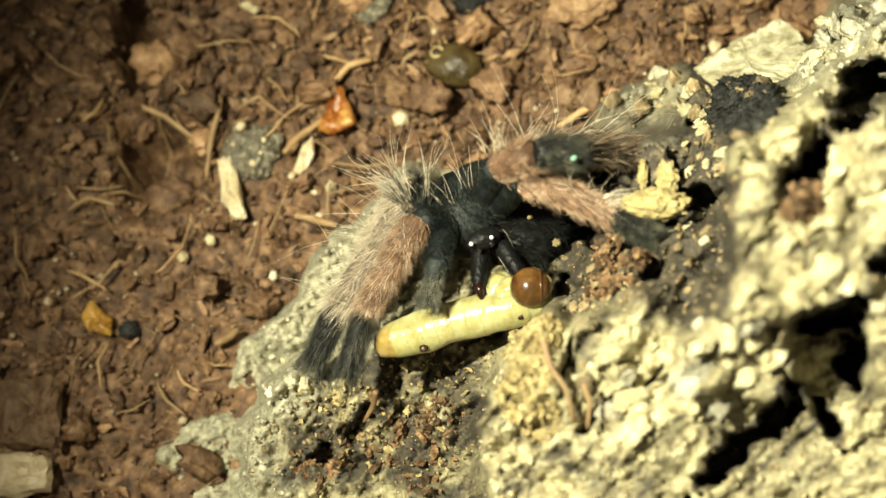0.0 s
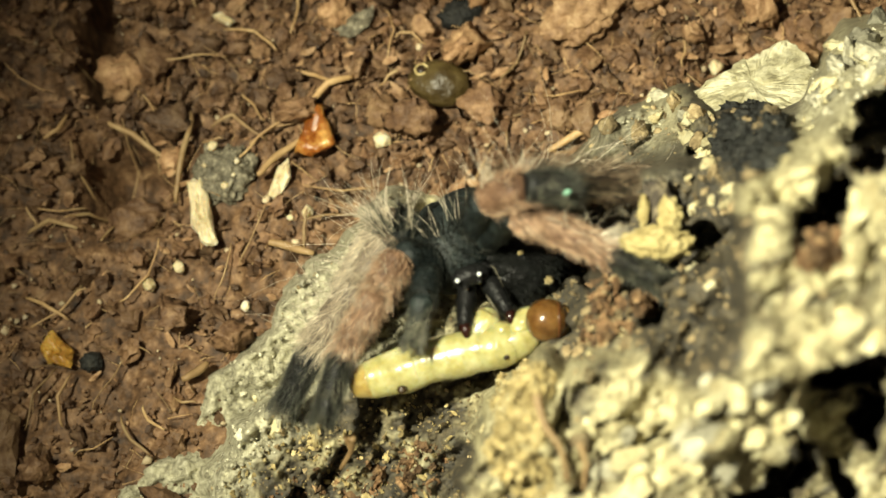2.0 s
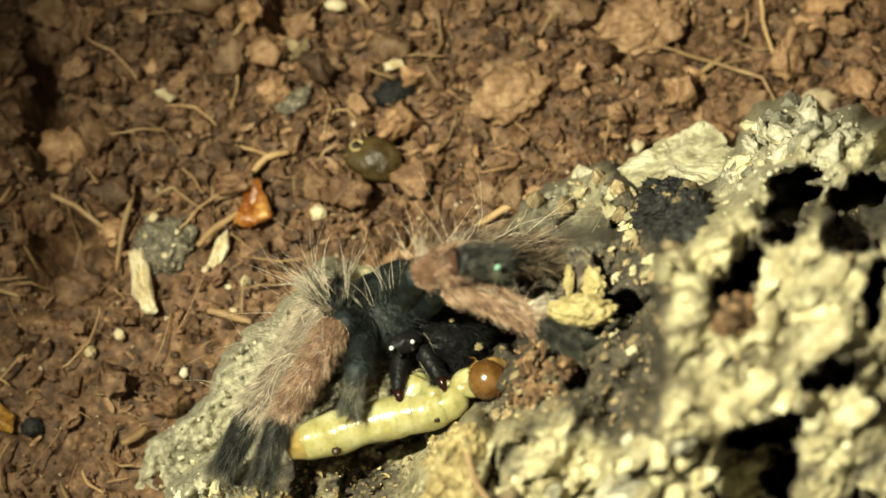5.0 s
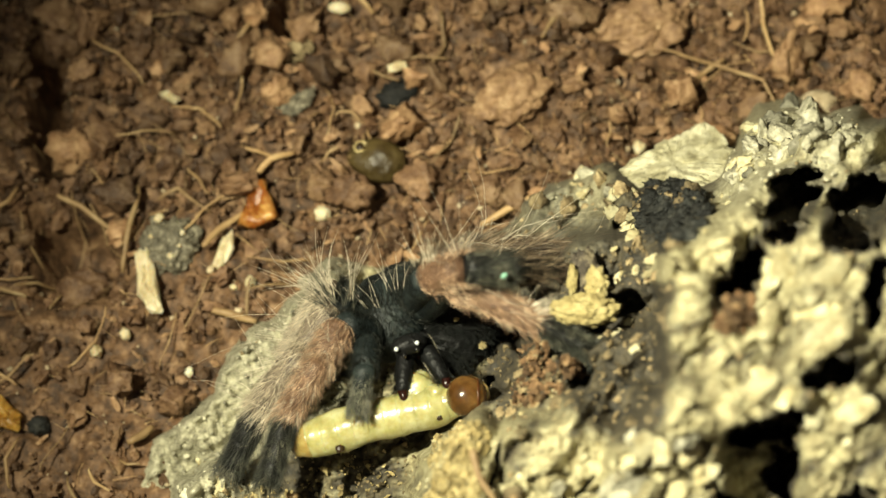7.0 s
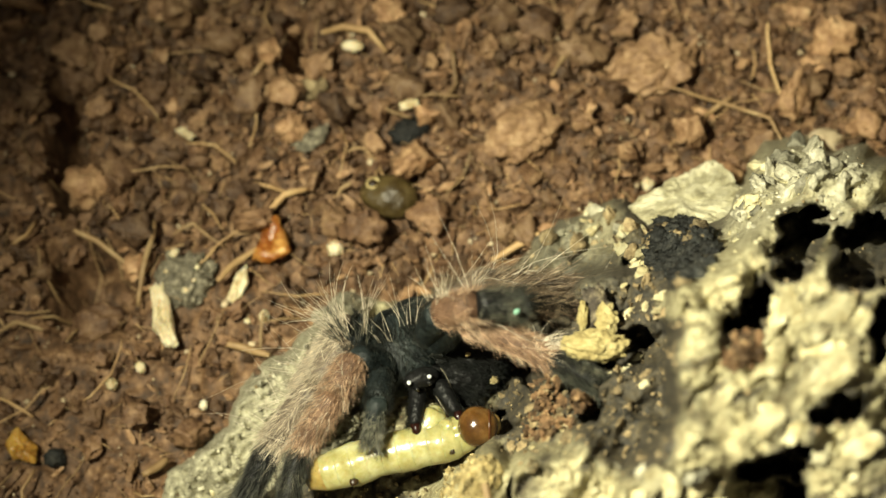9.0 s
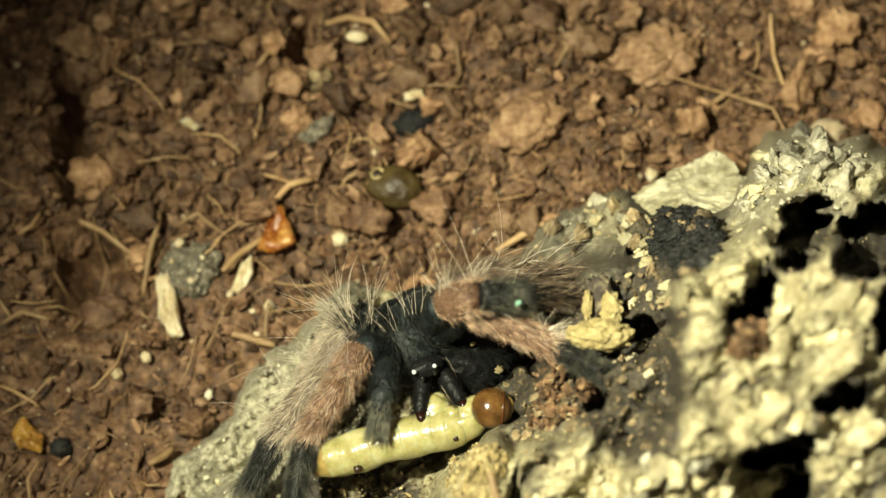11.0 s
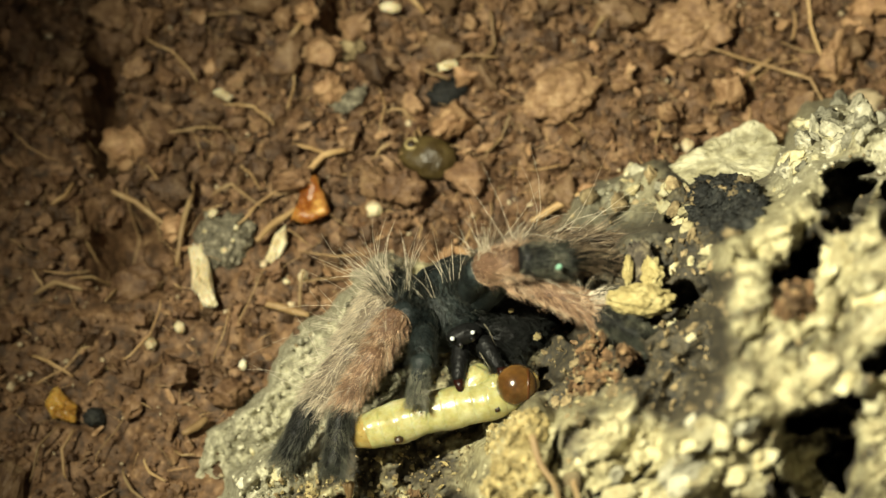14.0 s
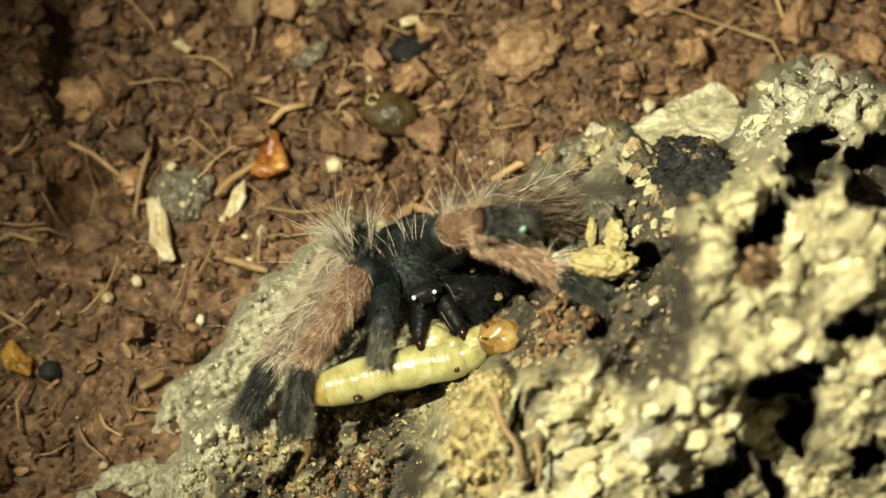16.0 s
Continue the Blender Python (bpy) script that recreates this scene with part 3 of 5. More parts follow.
def furry(name, a, b, r0, r1, coat, parent, label="", wisps=0, wisp=4.8, lift=None, comb=-0.25):
    """A leg segment in its hair; wisps: long pale hairs that stand up from it."""
    skin, fur, many, ln = coat
    lift = lift or UP * 0.8 + NEAR * 0.35 - RIGHT * 0.45
    bm = bmesh.new()
    pts, rad = limb_line(a, b, r0 * MM, r1 * MM)
    tube(bm, pts, rad, 14)
    smooth = len(bm.faces)
    r = (r0 + r1) / 2 * MM
    hairs_on(bm, a, b, r, int(many * 1.5), ln * MM, 0.02 * MM, 1.45, None, 0.95)
    coated = len(bm.faces)
    if wisps:
        hairs_on(bm, a, b, r, 0 if skin in (BLUESKIN, BLACKSKIN) else wisps * 7, 1.1 * MM, 0.022 * MM, 1.4)
        hairs_on(bm, a, b, r, int(wisps * 1.6), wisp * 1.1 * MM, 0.03 * MM, comb, lift, 0.75, curl=0.9)
    bm.faces.ensure_lookup_table()
    for n, f in enumerate(bm.faces):
        f.material_index = 0 if n < smooth else 1 if n < coated else 2
    ob = part(name, bm, skin, parent, label)
    ob.data.materials.append(fur)
    ob.data.materials.append(GREYHAIR)
    return ob


def leg(parent, joints, radii, coats, wisps=(0, 0, 0, 0), label="", lift=None, comb=-0.25):
    """A leg: its femur carries patella, tibia and foot."""
    J = [at(*j) for j in joints]
    made = []
    for i, name in enumerate(("leg", "patella", "tibia", "foot")):
        made.append(furry(name, J[i], J[i + 1], radii[i], radii[i + 1], coats[i], made[0] if made else parent, label if not made else "", wisps[i], 4.8, lift, comb))
    return made


spider = empty("tarantula")
tagged(spider, "young hairy tarantula, black with pinkish brown legs, feeding on bark", "tarantula")
B, Pk = (BLACKSKIN, FOOTHAIR, 1300, 0.95), (PINKSKIN, PINKHAIR, 1050, 1.0)
Gy, Dk = (TANSKIN, TANHAIR, 1100, 1.2), (BLUESKIN, DARKHAIR, 1000, 0.75)

Br = (TANSKIN, BROWNHAIR, 620, 1.5)

bm = bmesh.new()
blob(bm, at(-1.70, -5.99, -3), (3.4 * MM, 3.9 * MM, 2.6 * MM), None, 0.1, 4, 0.8)
carapace = part("carapace", bm, BLUESKIN, spider, "blue-black velvety carapace")
bm = bmesh.new()
hairs_on(bm, at(-3.00, -3.93, -2), at(-0.42, -7.62, -1), 2.6 * MM, 1500, 0.9 * MM, 0.028 * MM, 0.7)
part("hair", bm, DARKHAIR, carapace)


def tuft(parent, u0, u1, v0, v1, w, count, a0, a1, least, most, width, mat, label, rnd):
    """Long curved hairs in small bunches, fanning from a patch; the angles run from RIGHT towards UP, degrees."""
    bm = bmesh.new()
    for k in range(count):
        if k % 3 == 0:
            s, r = rnd.random(), rnd.random()
            u, v, ang = u0 + (u1 - u0) * s, v0 + (v1 - v0) * r, radians(a1 + (a0 - a1) * min(1.0, max(0.0, s + rnd.uniform(-0.3, 0.3))))
        a = ang + rnd.uniform(-0.22, 0.22)
        way = RIGHT * math.cos(a) + UP * math.sin(a) + NEAR * rnd.uniform(0.15, 0.6)
        side = RIGHT * -math.sin(a) + UP * math.cos(a)
        ln = rnd.uniform(least, most) * MM
        hair(bm, at(u + rnd.uniform(-0.3, 0.3), v + rnd.uniform(-0.3, 0.3), w), way, ln, width * rnd.uniform(0.7, 1.2) * MM, side * rnd.uniform(-0.38, 0.3) - NEAR * 0.1)
    return part("hair", bm, mat, parent, label)


trng = random.Random(31)
tuft(carapace, -3.6, 0.4, -5.4, -3.2, 0.0, 18, 78, 130, 2.0, 4.6, 0.036, GREYHAIR, "long pale hairs", trng)
tuft(carapace, -4.4, 0.6, -5.0, -3.6, 0.0, 90, 60, 140, 0.9, 2.6, 0.035, DARKHAIR, "short dark bristles", trng)
bm = bmesh.new()
blob(bm, at(-0.69, -4.16, -10), (2.8 * MM, 2.6 * MM, 2.4 * MM), None, 0.06, 4, 0.8)
part("abdomen", bm, BLUESKIN, spider, "dark hairy abdomen")
bm = bmesh.new()
blob(bm, at(3.68, -6.18, -3), (3.6 * MM, 2.5 * MM, 2.0 * MM), None, 0.2, 4, 0.6)
blob(bm, at(2.62, -8.28, -1.8), (2.9 * MM, 2.2 * MM, 1.7 * MM), None, 0.2, 4, 0.6, 3.0)
coxa = part("coxa", bm, BLACKSKIN, spider)
bm = bmesh.new()
hairs_on(bm, at(1.45, -5.57, -2), at(6.60, -6.98, -2), 2.1 * MM, 1700, 1.0 * MM, 0.022 * MM, 0.5)
hairs_on(bm, at(0.75, -7.88, -1.4), at(4.94, -9.28, -1.4), 1.5 * MM, 1400, 1.0 * MM, 0.022 * MM, 0.5)
part("hair", bm, NIGHTHAIR, coxa)
for j0, j1, r in [((-0.55, -8.77, 0.6), (-0.8, -11.85, 2.2), 0.74), ((1.15, -8.41, 0.6), (2.6, -10.9, 2.2), 0.74)]:
    ch = segment("chelicera", at(*j0), at(*j1), r, r * 0.66, BLACKSKIN, spider, "glossy black chelicera")
    bm = bmesh.new()
    hairs_on(bm, at(*j0), at(*j1), r * 0.9 * MM, 260, 0.55 * MM, 0.018 * MM, 1.2)
    part("hair", bm, NIGHTHAIR, ch)
    tip = at(*j1)
    bm = bmesh.new()
    tube(bm, [tip + UP * 0.3 * MM, tip - UP * 0.4 * MM + RIGHT * 0.15 * MM, tip - UP * 0.85 * MM + RIGHT * 0.3 * MM, tip - UP * 1.2 * MM + RIGHT * 0.35 * MM], [0.42 * MM, 0.36 * MM, 0.22 * MM, 0.04 * MM], 10)
    part("fang", bm, FANG, ch, "dark red fang")
bm = bmesh.new()
blob(bm, at(-0.27, -8.00, 1.2), (1.5 * MM, 0.85 * MM, 0.8 * MM), Euler((0, 0, 0.25)), 0.1, 3, 0.8)
eyes = part("eye_mound", bm, BLACKSKIN, spider)
# the two smallest are white beads that paint the glints of the eyes
for e, r in [((-1.26, -8.30, 2.4), 0.2), ((0.38, -7.80, 2.4), 0.19), ((-0.63, -8.83, 2.2), 0.24), ((0.36, -8.34, 2.1), 0.24)]:
    bm = bmesh.new()
    bmesh.ops.create_uvsphere(bm, u_segments=12, v_segments=8, radius=r * MM, matrix=Matrix.Translation(at(*e)))
    part("eye", bm, EYE_GLINT if r <= 0.2 else EYE, eyes, "small eye painted white as its glint" if r <= 0.2 else "")
# pale lines on the black front: first a hair, second a painted sheen streak
for line in [((1.27, -7.12, 2.4), (1.63, -7.56, 2.6), (2.18, -8.75, 2.4)), ((0.91, -9.37, 2.6), (1.35, -10.07, 2.9), (1.89, -10.87, 3))]:
    bm = bmesh.new()
    tube(bm, [at(*p) for p in line], [0.04 * MM, 0.035 * MM, 0.02 * MM], 6)
    part("bristle", bm, STONE, spider, "pale grey line, one a hair, one a painted sheen")
# legs on the pale side
leg_a = leg(spider, [(-2.90, -7.68, -2), (-5.64, -6.32, 2), (-7.28, -9.17, 3.5), (-10.08, -13.73, 1.5), (-10.92, -19.17, 3)], [1.6, 1.15, 1.0, 0.9, 0.8], [Dk, Pk, Pk, B], (6, 12, 24, 0))
leg_b = leg(spider, [(-3.42, -6.13, -4), (-6.46, -5.07, -1), (-8.77, -8.72, 0), (-12.74, -13.77, -2), (-15.38, -18.96, -3)], [1.2, 1.3, 1.3, 1.15, 0.85], [Dk, Gy, Gy, B], (6, 14, 22, 0))
leg_c = leg(spider, [(-3.73, -5.12, -5), (-6.27, -3.37, -4), (-7.75, -4.64, -5), (-9.66, -7.23, -7), (-11.02, -9.30, -9)], [0.8, 0.7, 0.6, 0.5, 0.35], [Dk, Gy, Gy, Gy], (8, 10, 8, 4))
tuft(leg_b[0], -8.6, -4.8, -5.0, -3.3, 0.4, 60, 84, 160, 2.2, 5.4, 0.04, GREYHAIR, "long pale hairs", trng)
tuft(leg_b[0], -7.6, -4.4, -5.4, -3.8, 0.6, 42, 80, 140, 1.2, 3.2, 0.04, FOOTHAIR, "dark bristles", trng)
tuft(leg_b[0], -13.2, -9.0, -12.0, -6.0, 0.2, 26, 150, 205, 1.4, 3.0, 0.028, GREYHAIR, "long pale hairs", trng)
# legs on the other side
# leg_d's foot is brown-haired; its black skin puts the shade there into colour
leg_d = leg(spider, [(0.28, -4.87, -2), (0.95, -2.69, 8), (3.73, -1.99, 11), (7.09, -1.97, 10), (12.45, -2.28, 4)], [1.2, 1.25, 1.15, 0.9, 0.6], [Dk, Pk, B, (BLACKSKIN, BROWNHAIR, 460, 1.5)], (4, 8, 4, 0), "", UP * 0.9 + NEAR * 0.3 + RIGHT * 0.15)
leg_e = leg(spider, [(0.75, -5.57, -2), (2.78, -3.08, 8), (4.95, -3.69, 8), (9.81, -6.03, 8), (13.39, -8.01, 11)], [1.2, 1.0, 1.0, 0.85, 0.65], [Dk, Pk, Pk, B], (0, 4, 10, 0), "", UP * 0.9 + NEAR * 0.3 + RIGHT * 0.15)
leg_f = leg(spider, [(0.05, -3.81, -6), (3.07, -0.79, -1), (5.86, -0.42, -1), (10.19, -0.52, -3), (14.51, -0.92, -6)], [1.0, 1.0, 0.9, 0.8, 0.5], [Br, Br, Br, Br], (4, 8, 8, 4), "", UP * 0.9 + NEAR * 0.3 + RIGHT * 0.15, 0.7)
tuft(leg_d[0], 0.2, 3.4, -2.3, -1.4, 9.5, 30, 62, 118, 1.4, 3.4, 0.036, GREYHAIR, "long pale hairs", trng)
tuft(leg_f[0], 3.4, 11.0, -0.9, 0.0, 0.0, 54, 8, 48, 2.4, 5.0, 0.036, BROWNHAIR, "long tan hairs", trng)
tuft(leg_e[0], 8.6, 10.4, -5.6, -4.6, 8.6, 24, -22, 30, 1.2, 2.4, 0.034, GREYHAIR, "pale hair fringe", trng)
palp = furry("pedipalp", at(-3.62, -7.51, 1), at(-3.64, -9.84, 3.5), 0.95, 0.95, Dk, spider, "furry black pedipalp")
furry("palp_tip", at(-3.64, -9.48, 3.5), at(-4.21, -13.39, 4), 0.98, 0.22, (BLUESKIN, PALPHAIR, 1100, 0.75), palp)
bm = bmesh.new()
blob(bm, at(6.68, -2.52, 12), (0.3 * MM, 0.22 * MM, 0.22 * MM), Euler((0, 0, 0.5)), 0.1, 2)
part("droplet", bm, SHINE, leg_d[0], "small green glinting droplet")

# ---- the larva ----
larva = empty("larva")
tagged(larva, "glossy pale yellow beetle larva with amber head, held by the tarantula", "larva")
TAIL, NECK = Vector((-9.47, -16.13, 0.5)), Vector((2.83, -12.82, 1.5))
RINGS = 10


def spine(s):
    c = TAIL.lerp(NECK, s)
    c.y += 0.2 * math.sin(math.pi * s)
    return at(*c)


def girth(s):
    return (1.72 + 0.07 * math.sin(9 * s) + 0.05 * math.sin(23 * s) + 0.025 * math.cos(2 * math.pi * RINGS * s)) * (0.4 + 0.6 * math.sin(math.pi / 2 * min(1.0, s * 2.6 + 0.2))) * (1 - 0.1 * max(0.0, s - 0.7) / 0.3)


for i in range(RINGS):
    s0, s1 = i / RINGS - 0.012, (i + 1) / RINGS + 0.012
    bm = bmesh.new()
    pts = [spine(s0 + (s1 - s0) * k / 6) for k in range(7)]
    rad = [girth(s0 + (s1 - s0) * k / 6) * MM * q for k, q in enumerate((0.991, 0.997, 1.0, 1.0, 1.0, 0.997, 0.991))]
    if i == RINGS - 1:
        pts, rad = pts + [spine(s1 + 0.02), spine(s1 + 0.035)], rad[:5] + [rad[5] * 0.95, rad[6] * 0.9, 1.0 * MM, 0.5 * MM]
    if i == 0:
        pts, rad = [spine(-0.035), spine(-0.02)] + pts, [0.3 * MM, 0.65 * MM] + rad
    tube(bm, pts, rad, 28)
    for v in bm.verts:
        v.co += Vector((noise.noise(v.co * 520), noise.noise(v.co * 520 + Vector((4, 4, 4))), noise.noise(v.co * 520 + Vector((9, 0, 4))))) * 0.11 * MM
    part("segment", bm, LARVATIP if i == 0 else LARVA, larva, "yellowish brown tail tip" if i == 0 else "")
bm = bmesh.new()
blob(bm, at(1.91, -12.17, 1.6), (1.3 * MM, 1.0 * MM, 1.1 * MM), None, 0.2, 3, 0.6, 4.0)
blob(bm, at(0.55, -11.68, 1), (1.4 * MM, 1.5 * MM, 1.1 * MM), None, 0.16, 4, 0.6, 9.0)
part("bite_fold", bm, LARVA, larva, "torn pale skin fold under the fangs")
bm = bmesh.new()
tube(bm, [spine(0.93), spine(0.98), at(3.56, -12.45, 1.6), at(4.28, -12.06, 1.8), at(4.64, -11.92, 1.9)], [1.3 * MM, 1.42 * MM, 1.32 * MM, 1.0 * MM, 0.4 * MM], 24)
for v in bm.verts:
    v.co += Vector((noise.noise(v.co * 700), noise.noise(v.co * 700 + Vector((4, 4, 4))), noise.noise(v.co * 700 + Vector((9, 0, 4))))) * 0.12 * MM
part("neck", bm, LARVA, larva, "soft pale neck folds")
for p in [(-5.72, -16.22, 2.25), (2.17, -13.62, 2.7)]:
    bm = bmesh.new()
    blob(bm, at(*p), (0.36 * MM, 0.38 * MM, 0.24 * MM), None, 0.4, 2, 0.6, p[0])
    part("speck", bm, DARKSPOT, larva, "dark brown speck")
# a soft collar that stretches after the head
bm = bmesh.new()
blob(bm, (0, 0, 0), (1.75 * MM, 1.2 * MM, 1.15 * MM), None, 0.18, 4, 0.6, 6.0)
collar = part("collar", bm, LARVA, larva, "soft pale collar behind the head")
# head: brown above, pale with mouthparts below; its own axes are RIGHT, UP, NEAR
HEAD0 = Matrix((RIGHT, UP, NEAR)).transposed()
bm = bmesh.new()
bmesh.ops.create_uvsphere(bm, u_segments=32, v_segments=20, radius=1.62 * MM)
for v in bm.verts:
    v.co.x *= 0.95 if v.co.x < 0 else 1.05
head = part("head", bm, HEADCAP, larva, "glossy amber brown head capsule")
for x in (0.95,):
    bm = bmesh.new()
    rr = math.sqrt(1.66**2 - x * x) * 0.94
    pts = [Vector((x * MM, rr * MM * math.cos(a), rr * MM * math.sin(a))) for a in [math.pi * k / 16 for k in range(17)]]
    tube(bm, pts, [0.14 * MM] * 17, 6)
    part("band", bm, SEAM, head, "darker seam across the capsule")
bm = bmesh.new()
blob(bm, (0.3 * MM, 0, -0.65 * MM), (1.75 * MM, 1.4 * MM, 1.2 * MM), None, 0.16, 4, 0.6)
part("face", bm, FACE, head, "paler amber face plate of the head")
for x, y in [(-0.9, 0.5), (-0.9, -0.5)]:
    bm = bmesh.new()
    tube(bm, [Vector((x, y, -1.4)) * MM, Vector((x - 0.2, y * 1.2, -1.9)) * MM, Vector((x - 0.7, y * 1.1, -2.05)) * MM], [0.15 * MM, 0.1 * MM, 0.04 * MM], 6)
    part("claw", bm, HEADCAP, head, "short brown claw")

# ---- pieces on the bark ----
chip = empty("bark_chip")
tagged(chip, "crumbly yellow bark chip with a dark upright flake, on the slab", "bark chip")
SLOPED = Matrix((RIGHT, UP, NEAR)).transposed().to_euler()
for nm, spot, size, jag, grain, sd, lab in [("base", (13.05, -5.05, 9), (2.45, 1.2, 1.3), 0.26, 0.4, 2.0, ""), ("splinter", (14.05, -3.05, 8.6), (0.8, 1.2, 0.6), 0.35, 0.45, 5.0, ""), ("strip", (12.2, -2.8, 8.4), (0.36, 1.1, 0.4), 0.35, 0.4, 3.0, "thin pale strip of bark")]:
    bm = bmesh.new()
    blob(bm, at(*spot), [r * MM for r in size], SLOPED, jag, 5, grain, sd)
    part(nm, bm, CHIPWOOD, chip, lab)
bm = bmesh.new()
blob(bm, at(13.2, -2.35, 7.6), (1.05 * MM, 1.75 * MM, 0.5 * MM), SLOPED, 0.45, 4, 0.4, 8.0)
part("flake", bm, material("grey brown bark", [(0.02, 0.016, 0.012), (0.06, 0.048, 0.035), (0.3, 0.25, 0.15)], 1100, 0.8, 0.9, 2000), chip, "dark grey bark flake")


def broken_plate(outline, thick):
    """A thin angular flake with creased faces; outline in the working frame, millimetres."""
    bm = bmesh.new()
    mid = sum(outline, Vector()) / len(outline)
    n, rings = len(outline) * 6, []
    for lift, grow in ((-thick, 0.97), (-thick * 0.3, 1.0), (0.0, 0.985), (0.05, 0.88), (0.05, 0.74), (0.05, 0.6), (0.05, 0.45), (0.05, 0.3), (0.05, 0.15)):
        ring = []
        for i in range(n):
            p = outline[i // 6].lerp(outline[(i // 6 + 1) % len(outline)], i % 6 / 6)
            p = p + Vector((noise.noise(p * 1.7), noise.noise(p * 1.7 + Vector((7, 0, 0))), 0)) * 0.35
            p = mid + (p - mid) * grow
            crease = 1.5 * abs(noise.noise(Vector((p.x * 0.30 + p.y * 0.22, p.y * 0.5 - p.x * 0.3, 2)))) + 0.8 * abs(noise.noise(p * 0.8)) + 0.3 * noise.noise(p * 2.2)
            ring.append(bm.verts.new(at(p.x, p.y, p.z + lift + crease)))
        rings.append(ring)
    for r0, r1 in zip(rings, rings[1:]):
        for k in range(n):
            bm.faces.new((r0[k], r0[(k + 1) % n], r1[(k + 1) % n], r1[k]))
    bm.faces.new(rings[-1])
    bm.faces.new(rings[0][::-1])
    bmesh.ops.recalc_face_normals(bm, faces=bm.faces)
    return bm


bm = broken_plate([Vector(p) for p in [(16.9, 5.4, -18), (18.7, 6.4, -18.6), (20.3, 7.7, -19.4), (23.0, 9.3, -20.4), (25.2, 10.2, -20.8), (27.0, 11.3, -21), (28.7, 9.9, -20), (29.4, 7.6, -17.5), (28.9, 5.9, -15), (25.4, 4.5, -13), (22.0, 4.5, -14), (19.2, 4.6, -16.4)]], 1.0)
tagged(link("bark_flake", bm, material("olive grey bark flake", [(0.15, 0.135, 0.075), (0.36, 0.33, 0.2), (0.56, 0.53, 0.36), (0.66, 0.64, 0.48)], 520, 0.65, 0.9, 1500), smooth=False), "angular olive grey flake leaning behind the bark", "bark flake")
for p, r in [((3.49, -6.10, 0.8), 0.22), ((5.63, -8.20, 1), 0.4), ((2.21, -5.16, 0.2), 0.12)]:
    bm = bmesh.new()
    blob(bm, at(*p), (r * MM, r * 0.8 * MM, r * 0.7 * MM), Euler((p[0], p[1], 0)), 0.7, 3, 0.4, p[0])
    tagged(link("frass_crumb", bm, FRASS), "small pale crumb stuck on the tarantula's dark front", "crumb", "pale crumbs")


def rubble(name, spots, count, size, mat, label, category):
    """A loose heap of grains lying on the bark round some spots."""
    items = []
    for u, v, w, r in spots:
        for _ in range(count):
            a, q = rng.uniform(0, 6.3), r * math.sqrt(rng.random())
            g = size * (0.3 + 1.6 * rng.random() ** 3) * MM
            items.append((on_bark(u + q * math.cos(a), v + q * math.sin(a), 0.15 + 0.4 * rng.random() * (1 - q / r)), (g * 1.5, g * rng.uniform(0.6, 1.1), g * 0.5), (rng.uniform(0, 6), rng.uniform(0, 6), rng.uniform(0, 6))))
    return tagged(scatter(name, items, lump_shapes(2, 6, 0.8, 21.0), mat, False), label, category, kind="stuff")


rubble("frass_pile", [(3.28, -17.26, 18, 2.0), (4.66, -15.87, 18, 1.7), (3.74, -19.33, 18, 2.1), (3.05, -21.41, 18, 2.0), (4.43, -23.02, 18, 2.0)], 330, 0.24, FRASS, "tan crumbly frass on the bark ledge", "frass")
rubble("rust_crumbs", [(9.97, -9.41, 9, 1.3), (13.10, -9.87, 12, 1.1), (26.76, -5.49, 16, 1.5), (25.65, -6.18, 16, 1.0), (9.27, -11.95, 11, 1.3), (11.58, -11.03, 11, 1.2), (-10.34, -23.95, -5, 3.0), (-5.72, -25.79, -4, 3.2), (-14.49, -25.79, -6, 2.5), (-4.34, -22.56, -4, 2.0)], 60, 0.36, RUST, "rusty brown crumbs on the bark", "crumbs")
rubble("tan_crumbs", [(10.89, -11.95, 12, 1.8), (8.35, -13.56, 10, 1.8), (9.27, -10.34, 9, 1.6), (12.73, -11.95, 13, 1.8), (15.96, -9.18, 13, 2.4), (18.73, -6.41, 10, 2.2), (17.81, -1.80, 8, 1.8), (7.20, -9.64, 3, 1.6), (15.04, -11.03, 14, 2.2), (17.35, -12.87, 16, 2.0), (18.27, -9.18, 13, 2.0), (-4.80, -18.87, -4, 3.2), (-1.11, -17.03, -4, 2.4), (-10.34, -22.56, -5, 4.0), (-14.49, -22.56, -6, 3.4), (-5.72, -23.95, -4, 4.5), (-13.10, -20.26, -5, 2.5)], 24, 0.2, DULL, "tan crumbs on dark bark", "crumbs")

rubble("bark_grit", [(-10.34, -22.56, -5, 4.0), (-14.49, -22.56, -6, 3.4), (-5.72, -23.95, -4, 4.5), (-13.10, -20.26, -5, 2.5), (-8.49, -26.25, -5, 4.5), (-2.95, -20.26, -4, 2.5), (-6.64, -19.33, -4, 3.0), (-16.79, -23.95, -6, 3.0)], 45, 0.22, FRASS, "tan grit on broken brown bark", "grit")


def stem(points, width, label):
    bm = bmesh.new()
    P = [at(*p) for p in points]
    pts = []
    for k in range(13):
        s = k / 12 * (len(P) - 1)
        i = min(int(s), len(P) - 2)
        pts.append(P[i].lerp(P[i + 1], s - i))
    pts = [pts[0]] + [(pts[i - 1] + pts[i] + pts[i + 1]) / 3 for i in range(1, 12)] + [pts[-1]]
    tube(bm, pts, [width * MM * (1 - 0.5 * i / 12) for i in range(13)], 7)
    return tagged(link("dry_stem", bm, FIBRE), label, "stem", "dry stems")


